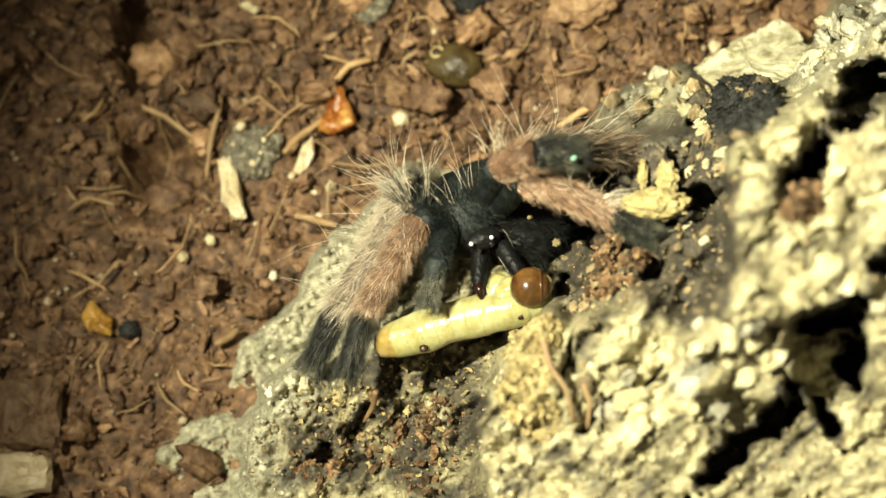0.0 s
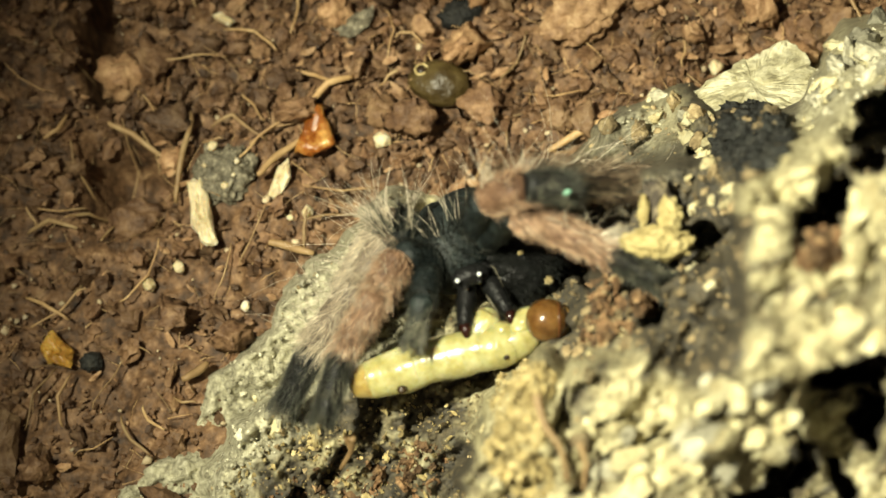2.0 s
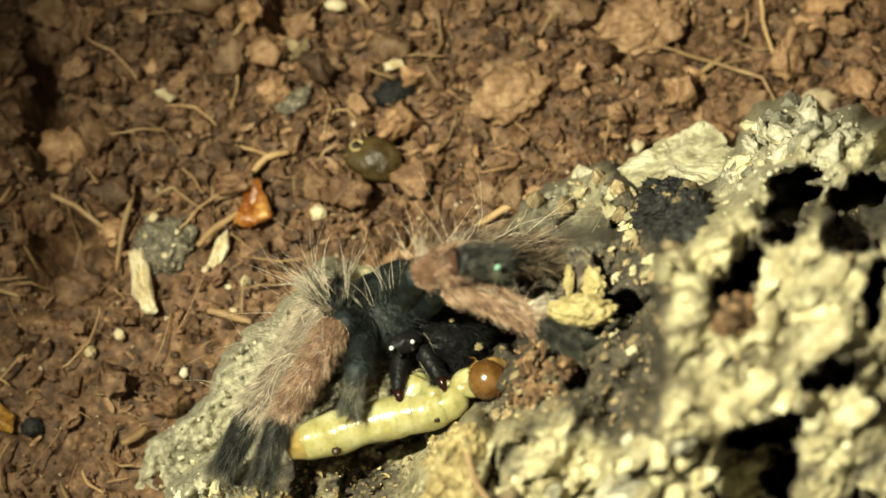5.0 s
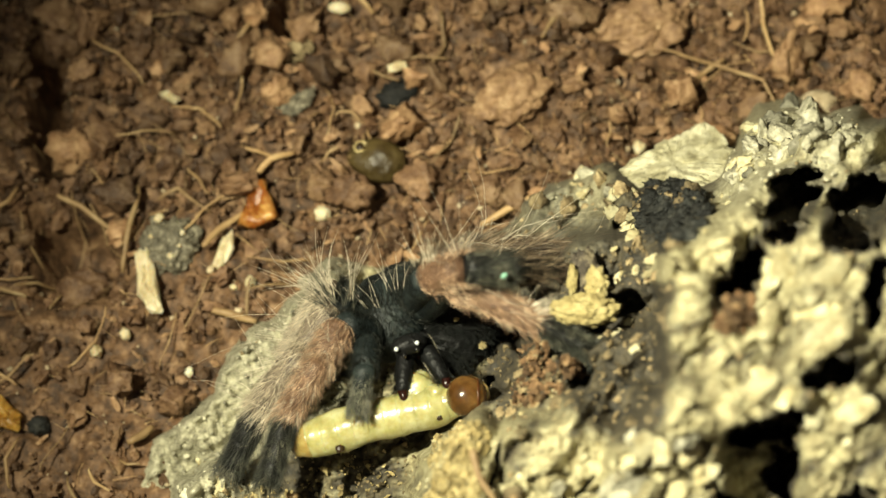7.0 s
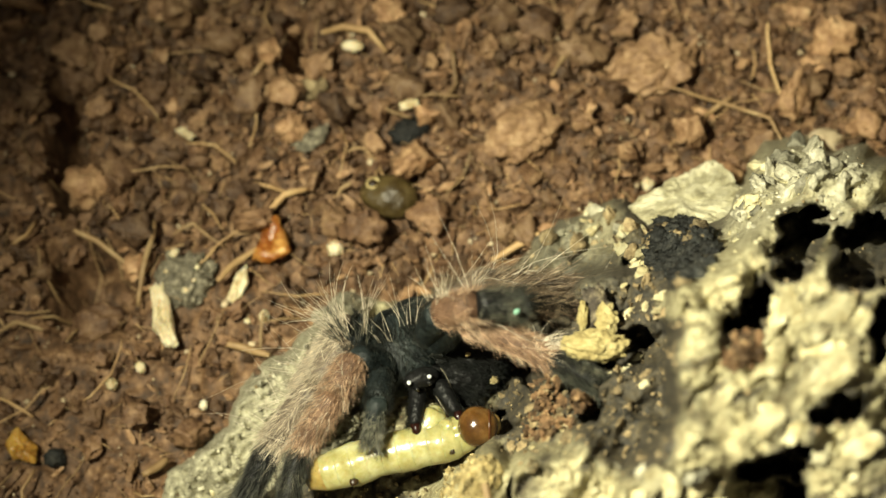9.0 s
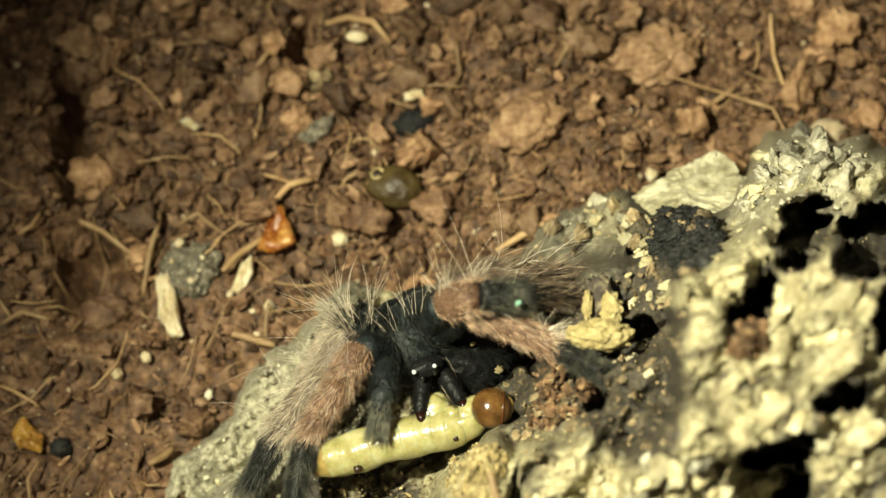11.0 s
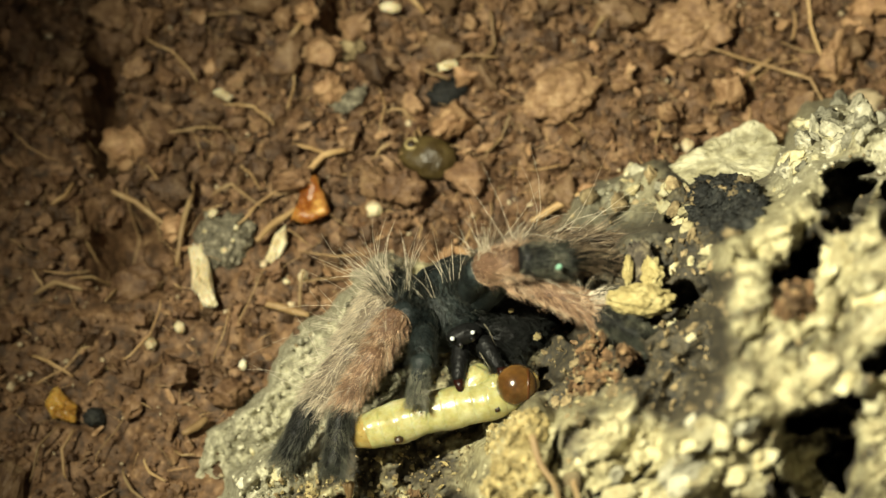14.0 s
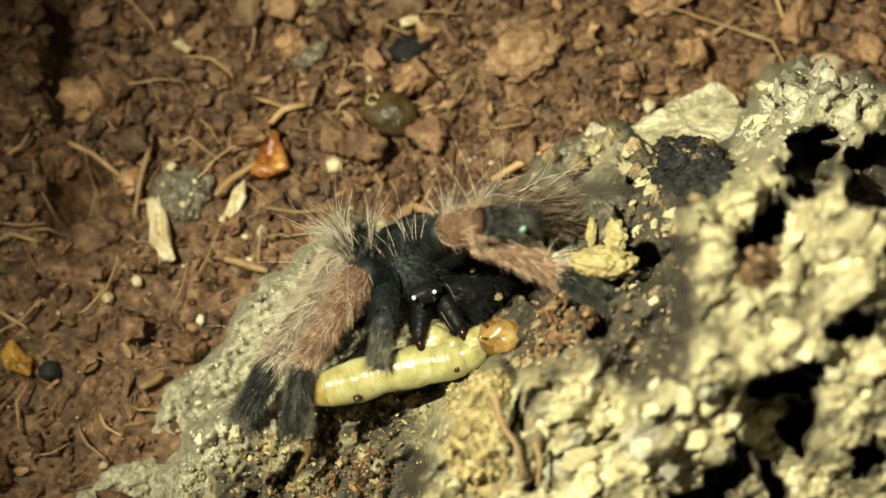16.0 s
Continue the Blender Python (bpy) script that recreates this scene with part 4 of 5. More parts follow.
stem([(4.25, -13.99, 21), (4.69, -15.87, 21.5), (5.83, -17.34, 22), (6.25, -19.74, 21.5)], 0.3, "thin curved tan stem on the bark")
stem([(6.99, -16.95, 22), (7.38, -18.31, 22), (7.18, -20.04, 22)], 0.22, "short brown stem on the bark")
stem([(-9.48, -20.11, 1), (-9.69, -21.41, 0), (-10.64, -22.96, -1)], 0.32, "small forked yellow rootlet on the bark")
stem([(-9.98, -20.11, 1), (-9.69, -21.41, 0), (-10.41, -22.50, -1)], 0.25, "small forked yellow rootlet on the bark")


# ---- loose things on the soil ----
def on_soil(x, y, up=0.0):
    return Vector((x * MM, y * MM, soil_z(x, y) + up * MM))


# spots that loose crumbs leave free
CLEAR = [(-37.9, 8.2, 4.4), (-17.59, 30.5, 1.3), (-17.59, 33, 1.3), (-17.59, 35.5, 1.3)] + [(-41.3 - 0.12 * k, 25.4 + k, 1.9) for k in (-7, -5, -3, -1, 1, 3, 5, 7)]


def soil_thing(name, x, y, radii, mat, label, category, turn=(0, 0, 0), jag=0.25, seed=0.0, size=0.6, detail=3, up=0.3, group=""):
    bm = bmesh.new()
    CLEAR.append((x, y, max(radii) * 1.15))
    blob(bm, on_soil(x, y, up * radii[2]), [r * MM for r in radii], Euler(turn), jag, detail, size, seed)
    return tagged(link(name, bm, mat), label, category, group)


def shard(name, corners, thick, mat, label, category, up=1.2, jag=0.25):
    """A flat angular flake lying tilted on the soil; corners in millimetres."""
    bm = bmesh.new()
    mid = Vector((sum(corners[0::2]) / (len(corners) // 2), sum(corners[1::2]) / (len(corners) // 2), 0))
    CLEAR.append((mid.x, mid.y, 1.5))
    rings = []
    for lift, grow in ((0.0, 0.85), (thick * 0.35, 1.0), (thick * 0.75, 0.93), (thick * 0.95, 0.72), (thick * 0.9, 0.4), (thick * 0.6, 0.15)):
        ring = []
        for i in range(0, len(corners), 2):
            for s in (0, 0.25, 0.5, 0.75):
                j = (i + 2) % len(corners)
                p = Vector((corners[i], corners[i + 1], 0)).lerp(Vector((corners[j], corners[j + 1], 0)), s)
                p = mid + (p - mid) * grow * (1 + jag * noise.noise(p * 1.3 + Vector((lift, 0, 0))))
                ring.append(bm.verts.new(on_soil(mid.x, mid.y, up + lift + 0.16 * (p.x - mid.x) + 1.6 * jag * noise.fractal(p * 1.1, 0.8, 2.0, 3) + 0.25 * noise.noise(p * 2.6)) + Vector((p.x - mid.x, p.y - mid.y, 0)) * MM))
        rings.append(ring)
    n = len(rings[0])
    for r0, r1 in zip(rings, rings[1:]):
        for k in range(n):
            bm.faces.new((r0[k], r0[(k + 1) % n], r1[(k + 1) % n], r1[k]))
    bm.faces.new(rings[-1])
    bm.faces.new(rings[0][::-1])
    return tagged(link(name, bm, mat, smooth=mat is AMBER), label, category)


shard("amber_flake", (-21.86, 8.49, -20.59, 12.24, -19.01, 12.86, -17.75, 8.97, -19.54, 7.89), 1.0, AMBER, "translucent amber orange chitin flake on soil", "flake")
shard("husk", (-31.74, 6.52, -30.53, 7.27, -29.61, 4.57, -28.92, 0.53, -30.01, 0.03, -31.41, 2.34), 1.1, PALE, "pale cream husk lying on soil", "husk", 1.0, 0.2)
stone = soil_thing("grey_stone", -28.53, 7.36, (2.9, 2.7, 1.7), STONE, "rough grey stone half buried in soil", "stone", (0, 0, 0.5), 0.28, 3, 0.3, 5, 0.5)
for x, y, r in [(-29.27, 9.6, 0.5), (-27.03, 7.97, 0.3), (-28.13, 5.65, 0.35), (-30.09, 7.90, 0.25), (-28.9, 8.3, 0.3), (-27.6, 9.0, 0.22), (-29.2, 6.4, 0.28), (-27.3, 6.6, 0.2)]:
    bm = bmesh.new()
    blob(bm, on_soil(x, y, 2.0), (r * MM, r * MM, r * 0.6 * MM), None, 0.4, 2, 0.5, r * 40)
    part("speckle", bm, PALE, stone, "pale mineral speckle")
seed = soil_thing("seed_shell", -8.25, 15.05, (2.9, 2.25, 1.8), OLIVE, "olive brown seed shell with a pale ringed pore", "seed", (0, 0, -0.3), 0.1, 4, 0.6, 4, 0.9)
ring_at = on_soil(-8.25, 15.05, 3.0) + Vector((-1.5, 0.9, 0)) * MM
bm = bmesh.new()
tube(bm, [ring_at + Vector((math.cos(a), math.sin(a) * 0.9, 0.2 * math.cos(a))) * 0.58 * MM for a in [0.2 + 5.2 * k / 16 for k in range(17)]], [0.13 * MM] * 17, 7)
part("pore_rim", bm, FRASS, seed, "pale curled rim")
bm = bmesh.new()
blob(bm, ring_at, (0.5 * MM, 0.48 * MM, 0.2 * MM), None, 0.1, 2)
part("pore", bm, DARKSPOT, seed, "dark pore")
soil_thing("white_grain", -13.73, 9.58, (0.8, 0.75, 0.65), PALE, "small white mineral grain on soil", "grain", (0, 0, 0), 0.3, 5, up=1.4)
shard("curled_husk", (-24.44, 4.67, -23.31, 7.69, -22.31, 8.10, -22.11, 6.28, -23.45, 4.24), 0.7, PALE, "small curled cream husk on soil", "husk", 1.0, 0.2)
shard("orange_flake", (-45.76, -7.40, -44.37, -6.21, -42.23, -8.42, -42.70, -9.83, -44.87, -9.24), 0.9, material("golden chitin", [(0.12, 0.04, 0.008), (0.4, 0.22, 0.04), (0.62, 0.44, 0.12)], 520, 0.3, 0.6, 1100, sss=0.2), "golden orange chitin flake on soil", "flake")
soil_thing("dark_clod", -40.91, -9.29, (1.0, 0.9, 0.8), CHAR, "small black charcoal clod on soil", "charcoal", (0, 0, 0.3), 0.4, 9, 0.5, 3, 0.6)
gold = soil_thing("yellow_shell", -11.18, 31.64, (1.2, 0.65, 0.5), PALE, "glossy yellow seed shell", "seed", (0, 0, -0.15), 0.12, 8, up=4.4)
bm = bmesh.new()
tube(bm, [on_soil(x, y, 2.2) for x, y in [(-14.40, 33.81), (-12.04, 34.09), (-9.44, 32.85), (-7.78, 30.54)]], [0.25 * MM, 0.4 * MM, 0.4 * MM, 0.2 * MM], 8)
part("husk_strip", bm, FIBRE, gold, "golden brown husk strip")
shard("pale_sliver", (-29.96, 24.66, -29.10, 24.85, -27.59, 23.56, -28.16, 23.08), 0.6, PALE, "thin pale wood sliver on soil", "sliver")
shard("leaf_scrap", (-18.18, 21.31, -16.15, 22.44, -14.01, 23.11, -14.47, 21.02, -16.49, 20.09), 0.4, STONE, "curled grey leaf scrap on soil", "leaf scrap")
shard("white_sliver", (-6.88, 24.76, -4.75, 24.72, -4.68, 23.92, -6.74, 23.96), 0.5, PALE, "bright white sliver on dark soil", "sliver", 1.8)
soil_thing("dark_clod", -6.01, 22.47, (2.0, 1.4, 1.0), CHAR, "flat black charcoal clod on soil", "charcoal", (0, 0, 0.2), 0.4, 12, 0.5, 3, 0.3)
soil_thing("pale_clod", -15.72, 28.12, (1.5, 1.2, 1.0), DULL, "pale gritty clod on soil", "clod", (0, 0, 0.4), 0.4, 14, 0.4, 3, 0.6)
soil_thing("brown_clod", -37.34, 4.43, (2.5, 2.0, 1.8), CLOD, "large rounded brown clod in a hollow", "clod", (0, 0, 0.2), 0.3, 16, 0.5, 4, 1.2)
soil_thing("flat_clod", 5.42, 20.39, (3.8, 2.7, 1.7), BROADCLOD, "large flat reddish brown clod", "clod", (0.1, 0.1, 0.6), 0.34, 18, 0.5, 5, 0.8)
soil_thing("broad_clod", 18.90, 27.46, (4.4, 3.0, 1.9), BROADCLOD, "broad pale brown clod", "clod", (0, -0.1, 0.2), 0.36, 22, 0.45, 5, 0.8)
soil_thing("white_stone", 35.19, 17.63, (1.9, 1.4, 1.2), PALECLOD, "pale stone beside the bark", "stone", (0, 0, 0.2), 0.25, 24, 0.5, 3, 0.8)
shard("wood_block", (-53.67, -13.56, -48.38, -13.27, -46.99, -14.55, -46.85, -19.86, -48.48, -20.54, -53.21, -19.87), 2.2, TANCLOD, "blocky reddish brown wood piece on soil", "wood piece", 0.6, 0.2)
shard("pale_stone", (-53.67, -20.73, -48.96, -21.19, -47.24, -22.18, -47.44, -24.99, -53.35, -25.12), 2.4, PALECLOD, "smooth cream stone on soil", "stone", 0.6, 0.2)
for x, y, r in [(-26.73, -5.35, 0.5), (-32.60, -1.46, 0.6), (17.29, 14.46, 0.75), (-20.72, 2.74, 0.6), (-22.36, 2.57, 0.35), (-35.51, -2.69, 0.7)]:
    soil_thing("white_grain", x, y, (r, r * 0.8, r * 0.8), PALE, "small white mineral grain on soil", "grain", (0, 0, x), 0.35, x, up=1.6)

SMALL, BIG = lump_shapes(1, 6, 0.5, 3.0), lump_shapes(3, 8, 0.6, 11.0)


def spread(count, least, most, power, x0, x1, y0, y1, rnd, sink=0.3):
    items = []
    for _ in range(count):
        x, y = rnd.uniform(x0, x1), rnd.uniform(y0, y1)
        if any((x - cx) ** 2 + (y - cy) ** 2 < cr * cr for cx, cy, cr in CLEAR):
            continue
        r = least + (most - least) * rnd.random() ** power
        items.append((on_soil(x, y, r * sink + 0.9 * rnd.random() ** 2), (r * MM, r * rnd.uniform(0.6, 1.0) * MM, r * rnd.uniform(0.55, 0.9) * MM), (rnd.uniform(-0.6, 0.6), rnd.uniform(-0.6, 0.6), rnd.uniform(0, 6.3))))
    return items


def lumpy(x, y):
    """How much of the loose clods lie here: most behind the bark, few on the packed mud beside it."""
    return max(0.0, min(1.0, 0.42 + (x + 26) / 60 + (y - 4) / 40 + 0.5 * noise.noise(Vector((x, y, 2)) / 9)))


def packed(items, least):
    return [i for i in items if rng.random() < least + (1 - least) * lumpy(i[0].x / MM, i[0].y / MM) ** 1.5]


ROUND = lump_shapes(3, 9, 0.6, 53.0)
tagged(scatter("soil_crumbs", packed(spread(9000, 0.16, 0.6, 1.4, -60, 42, -26, 50, rng, 0.2), 0.6), SMALL, CLOD, False), "loose reddish brown soil crumbs", "soil crumbs", kind="stuff")
tagged(scatter("soil_lumps", packed(spread(3400, 0.5, 1.35, 1.3, -60, 42, -26, 50, rng, 0.3), 0.34), lump_shapes(2, 9, 0.8, 17.0), CLOD, False), "tightly packed brown soil lumps", "soil lumps", kind="stuff")
tagged(scatter("mineral_crumbs", spread(520, 0.15, 0.6, 2.6, -60, 42, -26, 50, rng, 0.8), SMALL, PALECLOD), "scattered pale mineral crumbs in soil", "soil crumbs", kind="stuff")
tagged(scatter("pith_flakes", [(p, (r[0] * 1.5, r[1] * 0.75, r[2] * 0.6), t) for p, r, t in packed(spread(1900, 0.25, 0.95, 2.0, -60, 42, -26, 50, rng, 0.6), 0.3)], lump_shapes(2, 8, 0.5, 31.0), TANCLOD, False), "angular tan pith flakes among the soil", "pith flakes", kind="stuff")
# the larger clods, one by one
clod_mesh = []
for k, (p, f) in enumerate(ROUND):
    me = bpy.data.meshes.new("soil_clod")
    me.from_pydata(p.tolist(), [], f.tolist())
    me.polygons.foreach_set("use_smooth", [True] * len(me.polygons))
    tan = me.copy()
    me.materials.append(CLOD)
    tan.materials.append(TANCLOD)
    clod_mesh.append((me, tan))
for k, (place, radii, turn) in enumerate(packed(spread(520, 1.1, 2.6, 1.6, -56, 40, -24, 48, rng, 0.7), 0.06)[:300]):
    ob = new("soil_clod", clod_mesh[k % len(clod_mesh)][rng.random() < 0.15 + 0.6 * lumpy(place.x / MM, place.y / MM) ** 2])
    ob.matrix_world = Matrix.LocRotScale(place, Euler(turn), radii)
    tagged(ob, "rounded reddish brown soil clod" if ob.data.materials[0] is CLOD else "lighter tan clod of coir soil", "soil clod", "soil clods")


# coir fibres
def fibre(points, width, label="thin tan coir fibre on soil"):
    bm = bmesh.new()
    pts = []
    for a, b in zip(points, points[1:]):
        pts += [a.lerp(b, k / 5) for k in range(5)]
    pts.append(points[-1])
    for i in range(1, len(pts) - 1):
        pts[i] = pts[i] + Vector((noise.noise(pts[i] * 300), noise.noise(pts[i] * 300 + Vector((5, 5, 5))), 0.3)) * 0.4 * MM
    tube(bm, pts, [width * MM * (0.55 + 0.45 * math.sin(math.pi * (i + 0.5) / len(pts))) for i in range(len(pts))], 6)
    return tagged(link("coir_fibre", bm, FIBRE), label, "fibre", "coir fibres")


def lie(*xy, up=1.7):
    return [on_soil(xy[i], xy[i + 1], up) for i in range(0, len(xy), 2)]


for line, wd in [((-20.58, 13.10, -18.30, 14.67, -16.14, 15.75), 0.35), ((-21.66, 17.31, -19.40, 16.51, -18.01, 15.15), 0.22), ((-32.93, 4.82, -32.05, 8.95, -31.50, 13.82), 0.3), ((-24.67, 0.34, -22.39, -0.35, -20.13, -1.49), 0.42),
                 ((-24.98, 6.14, -23.14, 8.28, -21.07, 10.07), 0.36), ((8.72, 26.11, 11.28, 29.09, 14.07, 32.36), 0.32), ((22.00, 19.58, 24.55, 22.07, 26.69, 23.33), 0.28), ((20.57, 24.48, 26.31, 22.58, 29.68, 20.24, 31.43, 16.73), 0.22),
                 ((31.35, 31.44, 31.21, 27.43, 31.63, 22.15), 0.22), ((-40.92, 14.85, -37.46, 12.91, -34.48, 10.23), 0.3), ((-47.08, -2.90, -45.13, -3.72, -42.78, -5.59), 0.2), ((-47.14, 3.37, -44.96, 4.04, -42.15, 3.13), 0.25), ((-29.57, 12.13, -27.32, 12.88, -24.52, 10.33), 0.2),
                 ((-3.20, 23.67, -1.01, 26.78, -1.11, 30.12), 0.24), ((-23.00, 27.59, -20.93, 30.09, -19.74, 32.01), 0.3), ((-32.00, -12.31, -30.96, -11.56, -30.01, -10.69), 0.42), ((1.39, 7.04, 4.79, 8.48, 7.62, 9.47), 0.4), ((-45.34, 12.09, -43.97, 13.04, -43.47, 14.74), 0.25)]:
    fibre(lie(*line), wd)
for _ in range(110):
    x, y, ang, ln = rng.uniform(-52, 38), rng.uniform(-20, 46), rng.uniform(0, 6.3), rng.uniform(2, 7)
    bend = rng.uniform(-0.7, 0.7)
    fibre(lie(x, y, x + ln * 0.5 * math.cos(ang), y + ln * 0.5 * math.sin(ang), x + ln * (0.5 * math.cos(ang) + 0.5 * math.cos(ang + bend)), y + ln * (0.5 * math.sin(ang) + 0.5 * math.sin(ang + bend))), rng.uniform(0.06, 0.17))

bm = bmesh.new()
for _ in range(1100):
    x, y, ang, ln = rng.uniform(-56, 40), rng.uniform(-22, 48), rng.uniform(0, 6.3), rng.uniform(0.8, 3.2)
    root = on_soil(x, y, rng.uniform(0.6, 1.6))
    way = Vector((math.cos(ang), math.sin(ang), rng.uniform(-0.1, 0.25)))
    hair(bm, root, way, ln * MM, rng.uniform(0.03, 0.08) * MM, Vector((-way.y, way.x, 0)) * rng.uniform(-0.4, 0.4))
tagged(link("fine_fibres", bm, FIBRE), "fine tan fibres strewn through the soil", "fibres", kind="stuff")

# ---- crumbs on the bark ----
def bark_crumbs(count, u0, u1, v0, v1, least, most, test, rnd, where=lambda u, v: True):
    items = []
    us, vs = np.array([[rnd.uniform(u0, u1) for _ in range(count)]]), np.array([[rnd.uniform(v0, v1) for _ in range(count)]])
    ws = bark_out(*warped(us, vs))[0]
    for u, v, w, pit in zip(us[0], vs[0], ws, pit_shade(*warped(us, vs))[0]):
        g = bark_grain(u, v)
        place = fan(u, v, w + g)
        if place.z < 0.003 or not where(u, v) or not test(crust_shade_at(u, v, w, g, pit)):
            continue
        r = least + (most - least) * rnd.random() ** 2.2
        items.append((place, (r * MM, r * rnd.uniform(0.6, 1) * MM, r * rnd.uniform(0.5, 0.9) * MM), (rnd.uniform(0, 6), rnd.uniform(0, 6), rnd.uniform(0, 6))))
    return items


pale = bark_crumbs(6500, -36, 36, -34, 14, 0.07, 0.32, lambda c: c > 0.45 + 0.4 * rng.random(), rng, lambda u, v: grey_at(u, v) < 0.5 and rng.random() > 0.1 + 0.3 * (u > 6) + 0.7 * worn_at(u, v))
light = bark_crumbs(16000, -36, 36, -34, 14, 0.08, 0.36, lambda c: True, rng, lambda u, v: grey_at(u, v) > 0.45)
dark = bark_crumbs(5200, -36, 36, -34, 14, 0.06, 0.3, lambda c: c < 0.7, rng)
ob = scatter("lichen_crumbs", pale[260:], SMALL, CRUST)
ob.parent = bark
ob["kind"] = "stuff"
ob = scatter("grey_crumbs", light, SMALL, GREYCRUMB)
ob.parent = bark
ob["kind"] = "stuff"
ob = scatter("bark_crumbs", dark, SMALL, DULL)
ob.parent = bark
ob["kind"] = "stuff"
crumb_mesh = []
for p, f in BIG:
    me = bpy.data.meshes.new("lichen_crumb")
    me.from_pydata(p.tolist(), [], f.tolist())
    me.polygons.foreach_set("use_smooth", [True] * len(me.polygons))
    me.materials.append(CRUST)
    crumb_mesh.append(me)
for k, (place, radii, turn) in enumerate(pale[:260]):
    ob = new("lichen_crumb", crumb_mesh[k % len(crumb_mesh)])
    ob.parent = bark
    ob.matrix_world = Matrix.LocRotScale(place, Euler(turn), [r * 1.3 for r in radii])

# angular chunks standing along the broken back rim and on the ledges
CHUNKS = lump_shapes(3, 9, 0.4, 41.0)
chunk_mesh = {}
for mat in (GREYCRUMB, CRUST, DULL):
    for k, (p, f) in enumerate(CHUNKS):
        me = bpy.data.meshes.new("bark_chunk")
        me.from_pydata(p.tolist(), [], f.tolist())
        me.polygons.foreach_set("use_smooth", [True] * len(me.polygons))
        me.materials.append(mat)
        chunk_mesh[mat.name, k] = me
crng = random.Random(23)
for u, v, w, r, many, big, mats in [(31.0, -2.0, 25, 2.6, 4, 1.7, (CRUST,)), (33.5, -5.5, 28, 2.8, 4, 1.8, (CRUST,)), (28.5, -10.5, 27, 3.0, 4, 1.6, (CRUST,)), (22.5, -15.0, 29, 2.2, 3, 1.3, (CRUST, GREYCRUMB)), (34.0, -15.0, 28, 2.6, 4, 1.7, (CRUST,)),
                                    (17.5, -17.5, 23, 2.6, 6, 1.2, (CRUST, GREYCRUMB)), (12.0, -17.0, 21, 2.4, 5, 1.0, (CRUST, DULL)), (12.0, -21.5, 20, 3.0, 7, 1.2, (CRUST, GREYCRUMB)), (18.0, -21.5, 21, 3.0, 7, 1.3, (CRUST, GREYCRUMB)), (24.0, -19.5, 25, 2.4, 4, 1.3, (CRUST,)), (7.5, -21.0, 19, 2.4, 4, 1.0, (CRUST, DULL)),
                                    (12.04, 4.20, -14, 1.9, 8, 1.5, (CRUST, DULL, DULL)), (15.04, 3.74, -12, 2.2, 8, 1.5, (GREYCRUMB, DULL, DULL)), (17.35, 2.81, -6, 2.0, 16, 1.3, (CRUST, DULL)), (9.97, 2.12, -14, 2.2, 7, 1.4, (DULL,)),
                                    (26.81, 8.35, 0, 2.2, 9, 2.5, (GREYCRUMB, CRUST)), (30.27, 9.04, 0, 2.6, 12, 2.6, (GREYCRUMB,)), (33.6, 9.4, 4, 2.2, 9, 2.2, (GREYCRUMB,)), 
                                    (27.04, 5.58, 2, 1.6, 8, 1.3, (CRUST, GREYCRUMB)), (17.81, 0.51, 2, 2.2, 9, 0.8, (CRUST, DULL)), (18.50, -2.72, 6, 2.0, 8, 0.6, (DULL, CRUST)), (16.89, -8.26, 12, 2.2, 7, 0.6, (DULL, CRUST)),
                                    (10.66, -9.18, 8, 1.6, 5, 0.5, (DULL,)), (9.6, -11.95, 9, 1.6, 6, 0.55, (DULL,)), (12.27, -11.49, 12, 1.6, 5, 0.6, (CRUST, DULL)), (7.6, -13.2, 10, 1.2, 4, 0.6, (DULL,)),
                                    (-20.49, -16.56, -14, 2.6, 8, 0.8, (GREYCRUMB,)), (-17.72, -18.87, -12, 2.6, 8, 0.7, (GREYCRUMB, CRUST)), (-12.18, -9.18, -13, 2.2, 5, 0.7, (GREYCRUMB,)), (-9.41, -22.10, -5, 3.0, 9, 0.7, (DULL, CRUST)), (-3.88, -18.87, -4, 2.4, 8, 0.6, (DULL, CRUST))]:
    for _ in range(many):
        a, q = crng.uniform(0, 6.3), r * math.sqrt(crng.random())
        g = 0.8 * big * crng.uniform(0.35, 1.0) ** 1.2 * MM
        mat = crng.choice(mats)
        ob = new("bark_chunk", chunk_mesh[mat.name, crng.randrange(9)])
        ob.parent = bark
        if u > 5 and v < 2:
            # plates lying along the grain
            turn, size = Euler((crng.uniform(-0.45, 0.45), crng.uniform(-0.35, 0.35), 0.66 + crng.uniform(-0.5, 0.5))), (g * 1.7, g * crng.uniform(0.8, 1.1), g * crng.uniform(0.35, 0.55))
            turn = (Matrix((RIGHT, UP, NEAR)).transposed() @ turn.to_matrix()).to_euler()
        else:
            turn, size = Euler((crng.uniform(0, 6), crng.uniform(0, 6), crng.uniform(0, 6))), (g * 1.2, g * crng.uniform(0.6, 1.0), g * crng.uniform(0.55, 0.9))
        ob.matrix_world = Matrix.LocRotScale(on_bark(u + q * math.cos(a), v + q * math.sin(a), 0.1 - 300 * max(0.0, g - 0.001)), turn, size)

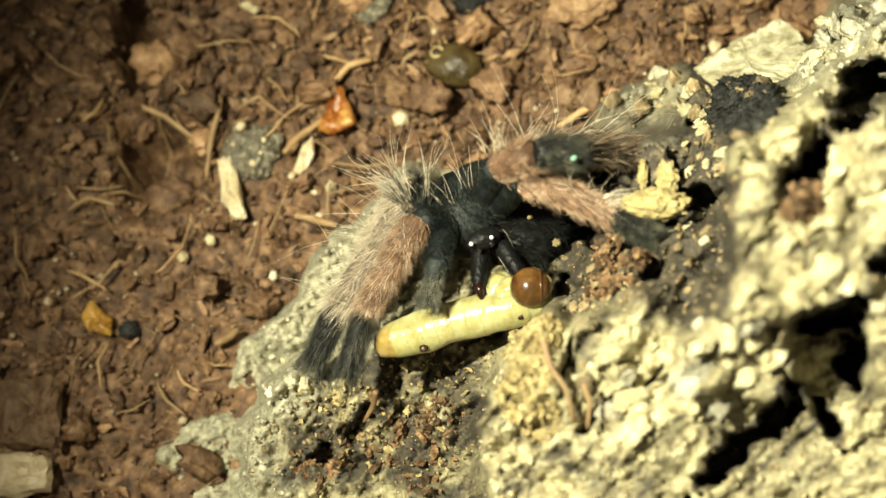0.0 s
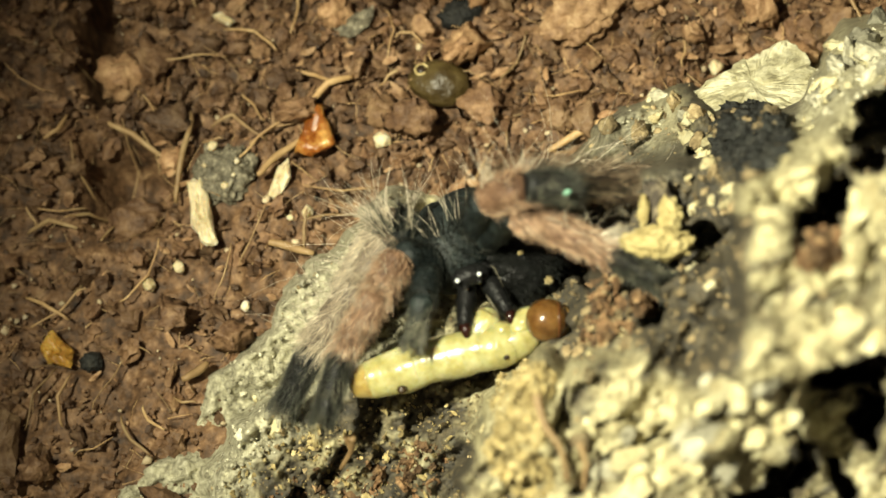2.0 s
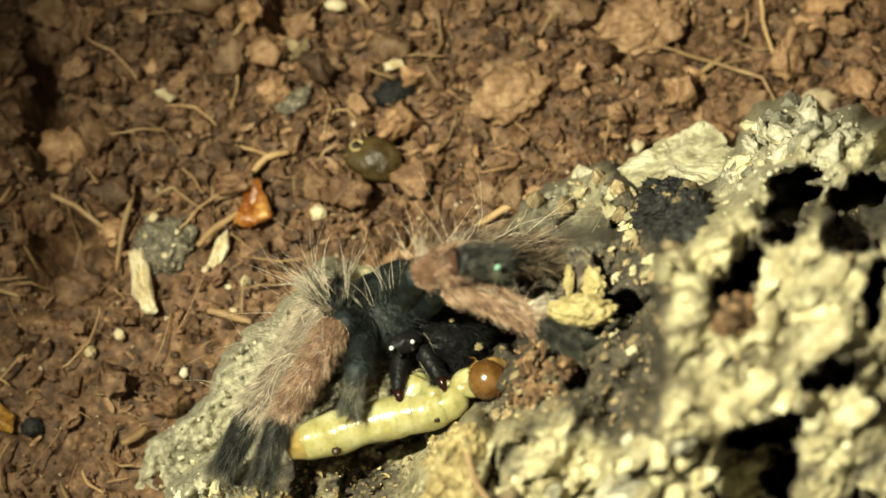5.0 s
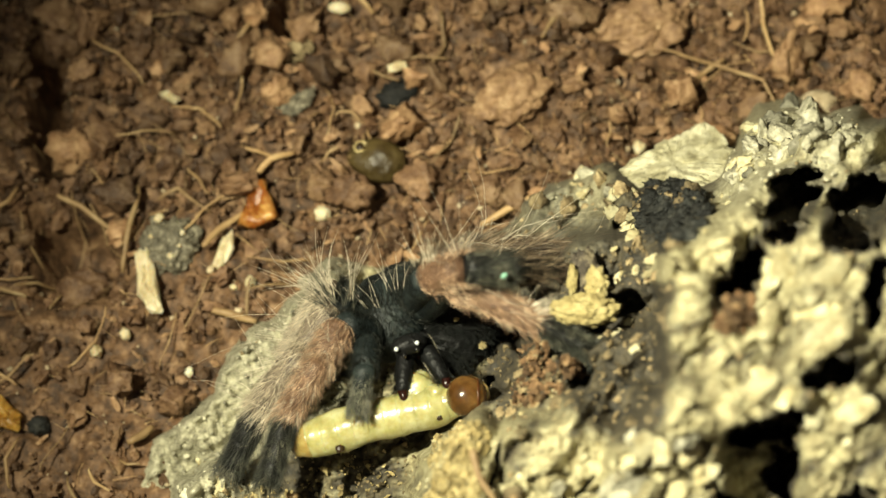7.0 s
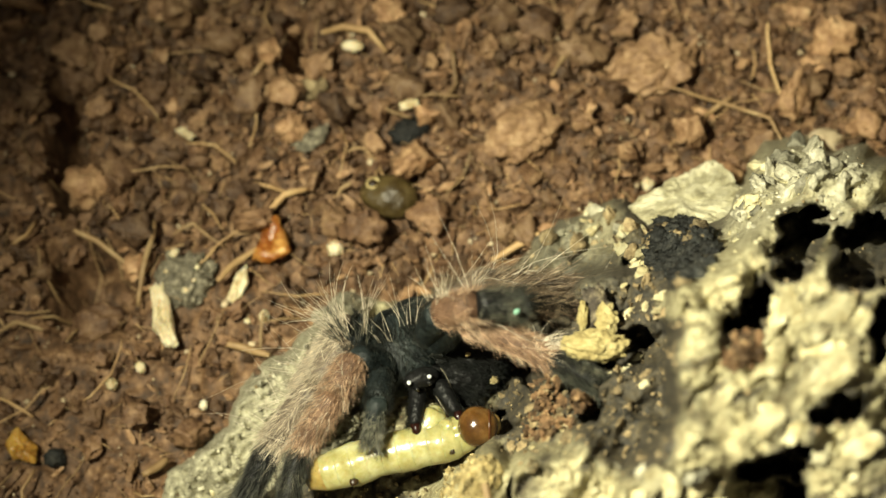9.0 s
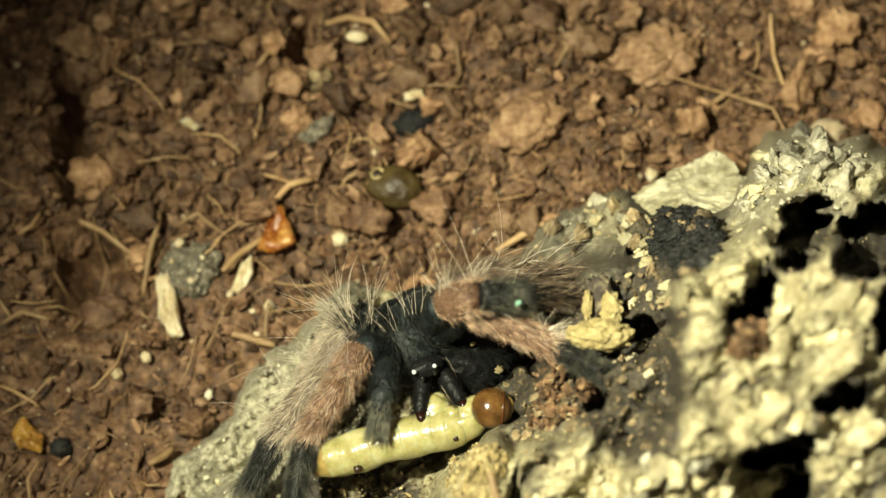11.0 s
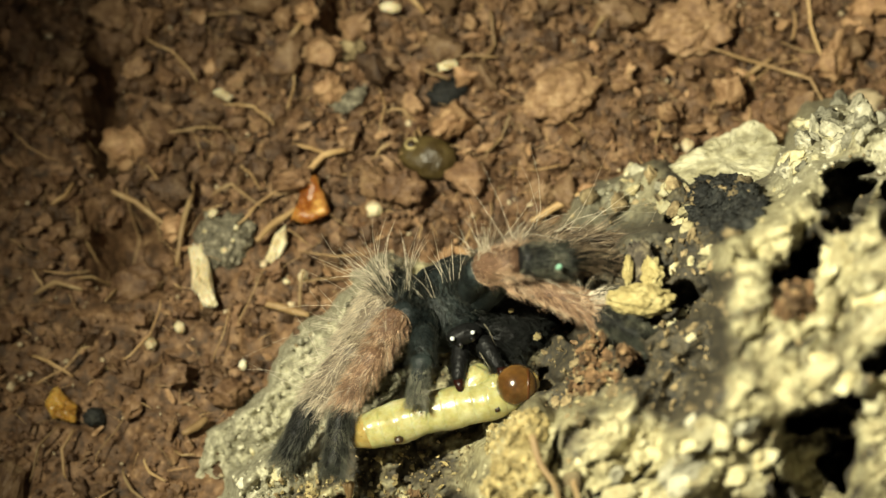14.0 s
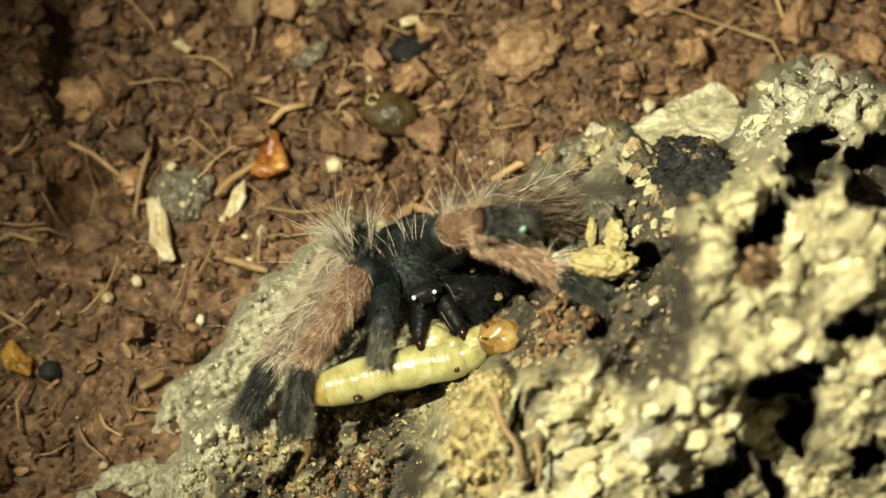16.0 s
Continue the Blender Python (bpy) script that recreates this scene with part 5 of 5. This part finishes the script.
# black fungus crust on the back slope
fungus = empty("fungus_crust")
tagged(fungus, "black lumpy fungus crust growing on the bark", "fungus")
for k in range(150):
    a, r = rng.uniform(0, 6.3), rng.random() ** 0.6
    c = Vector((21.18, 2.81, 4))
    u, v = c.x + 2.8 * r * math.cos(a), c.y + 3.0 * r * math.sin(a)
    bm = bmesh.new()
    q = rng.uniform(0.3, 0.8) * MM
    blob(bm, on_bark(u, v, 0.2 + 0.9 * (1 - r)), (q, q * rng.uniform(0.6, 1), q * 0.8), SLOPED, 0.7, 3, 0.4, rng.uniform(0, 50))
    part("lump", bm, DULL if k % 11 == 5 else CHAR, fungus)


# ---- what moves ----
def turned(pivot, point, du, dv):
    """The turn about pivot that shifts point by du, dv millimetres along RIGHT and UP."""
    p, q = Vector(pivot), Vector(point)
    rot = (q - p).rotation_difference(q + (RIGHT * du + UP * dv) * MM - p).to_matrix().to_4x4()
    return Matrix.Translation(p) @ rot @ Matrix.Translation(-p)


def shift(du, dv):
    return Matrix.Translation((RIGHT * du + UP * dv) * MM)


def head_pose(u, v, roll, yaw=0.0, w=3.0):
    return Matrix.Translation(at(u, v, w)) @ HEAD0.to_4x4() @ pose(0, 0, 0, roll, 0, yaw)


def motions():
    walk(spider, [(t, shift(0, dv)) for t, dv in [(0, 0.18), (2, 0.22), (4, 0.22), (4.8, 0.15), (6.3, -0.12), (7, -0.06), (8, 0), (12, 0), (16, 0)]])
    base, tip = at(-3.62, -7.51, 1), at(-4.12, -13.16, 4)
    walk(palp, [(t, turned(base, tip, du, dv)) for t, du, dv in [(0, -0.4, 1.0), (0.5, -0.4, 0.9), (2, -0.32, 0.85), (4, -0.4, 0.84), (5.2, -0.25, 0.5), (6.5, -0.1, 0.2), (9, -0.13, 0.22), (11.5, -0.06, 0.1), (12.5, 0, 0), (14.5, 0.05, -0.13), (16, 0.05, -0.12)]])
    base, tip = at(0.28, -4.87, -2), at(6.68, -2.52, 12)
    walk(leg_d[0], [(t, turned(base, tip, du, dv)) for t, du, dv in [(0, 0.3, 1.0), (0.5, -0.35, 1.5), (1, 0.05, 1.2), (2, 0.1, 1.05), (3.5, 0.15, 0.8), (4, 0.1, 0.9), (5.2, 0.1, 0.7), (6.5, 0.1, 0.4), (7, 0.3, 0.25), (9, 0.35, 0.2), (10.4, 0.15, 0.1), (11.5, -0.05, 0), (13, -0.05, 0.18), (14.5, 0.03, 0), (16, 0, 0)]])
    base, tip = at(-10.08, -13.73, 1.5), at(-10.92, -18.45, 3)
    walk(leg_a[3], [(t, turned(base, tip, du, dv)) for t, du, dv in [(0, -0.4, 0.9), (2, -0.4, 0.75), (4, -0.42, 0.7), (6.5, -0.38, 0.6), (8.5, -0.32, 0.5), (10, -0.15, 0.3), (12, 0, 0.1), (12.5, 0, 0), (16, 0.05, -0.05)]])
    walk(larva, [(t, shift(du, dv)) for t, du, dv in [(0, 0.4, -0.3), (0.5, 0.26, -0.1), (1.5, 0.32, -0.12), (2, 0.15, -0.05), (2.5, 0.24, -0.28), (3, 0.12, -0.05), (4, 0.2, -0.08), (5.2, 0, 0), (6.5, -0.25, 0.1), (7, -0.08, 0), (8, -0.06, 0.1), (9, -0.02, -0.03), (11.5, -0.15, 0.15), (12.5, 0, 0), (13.5, 0.1, -0.08), (14.5, 0.15, -0.23), (16, 0.03, -0.2)]])
    HEADWAY = [(0, 2.92, -11.37, 0, 0), (0.25, 3.57, -10.74, 80, 0), (0.5, 4.66, -10.58, 150, 20), (0.75, 5.83, -10.88, 80, 0), (1, 6.54, -10.97, 35, -20), (1.5, 4.81, -10.91, 0, 0), (2, 5.18, -10.99, 0, 0), (2.5, 5.95, -10.81, 0, 0), (3, 3.93, -11.50, -10, 10), (3.5, 3.14, -12.23, -15, 10), (4, 6.21, -10.60, 30, -10), (6.5, 5.57, -11.17, 25, 0), (7, 4.28, -12.03, 0, 0), (7.5, 4.57, -11.81, 0, 0), (8, 4.77, -11.50, 10, -10), (8.5, 3.89, -11.94, -10, 0), (9, 4.19, -11.72, -5, 0), (11.5, 5.02, -11.28, 5, -5), (12, 3.99, -11.64, 0, 0), (12.5, 3.92, -11.46, 5, -10), (13, 3.33, -12.08, 0, 0), (13.5, 3.29, -11.78, 0, 0), (14, 3.65, -11.78, 0, 0), (14.5, 4.02, -11.72, 30, -20), (15, 4.48, -11.63, 30, -20), (15.4, 5.27, -12.54, 60, -10), (15.6, 5.64, -10.67, 135, 0), (16, 5.44, -11.17, 160, 0)]
    walk(head, [(t, head_pose(u, v, roll, yaw)) for t, u, v, roll, yaw in HEADWAY])
    walk(collar, [(t, Matrix.Translation(at(u - 1.3, v - 0.35, 1.75)) @ HEAD0.to_4x4() @ pose(0, 0, 0, 0, 0, 15)) for t, u, v, roll, yaw in HEADWAY])


motions()
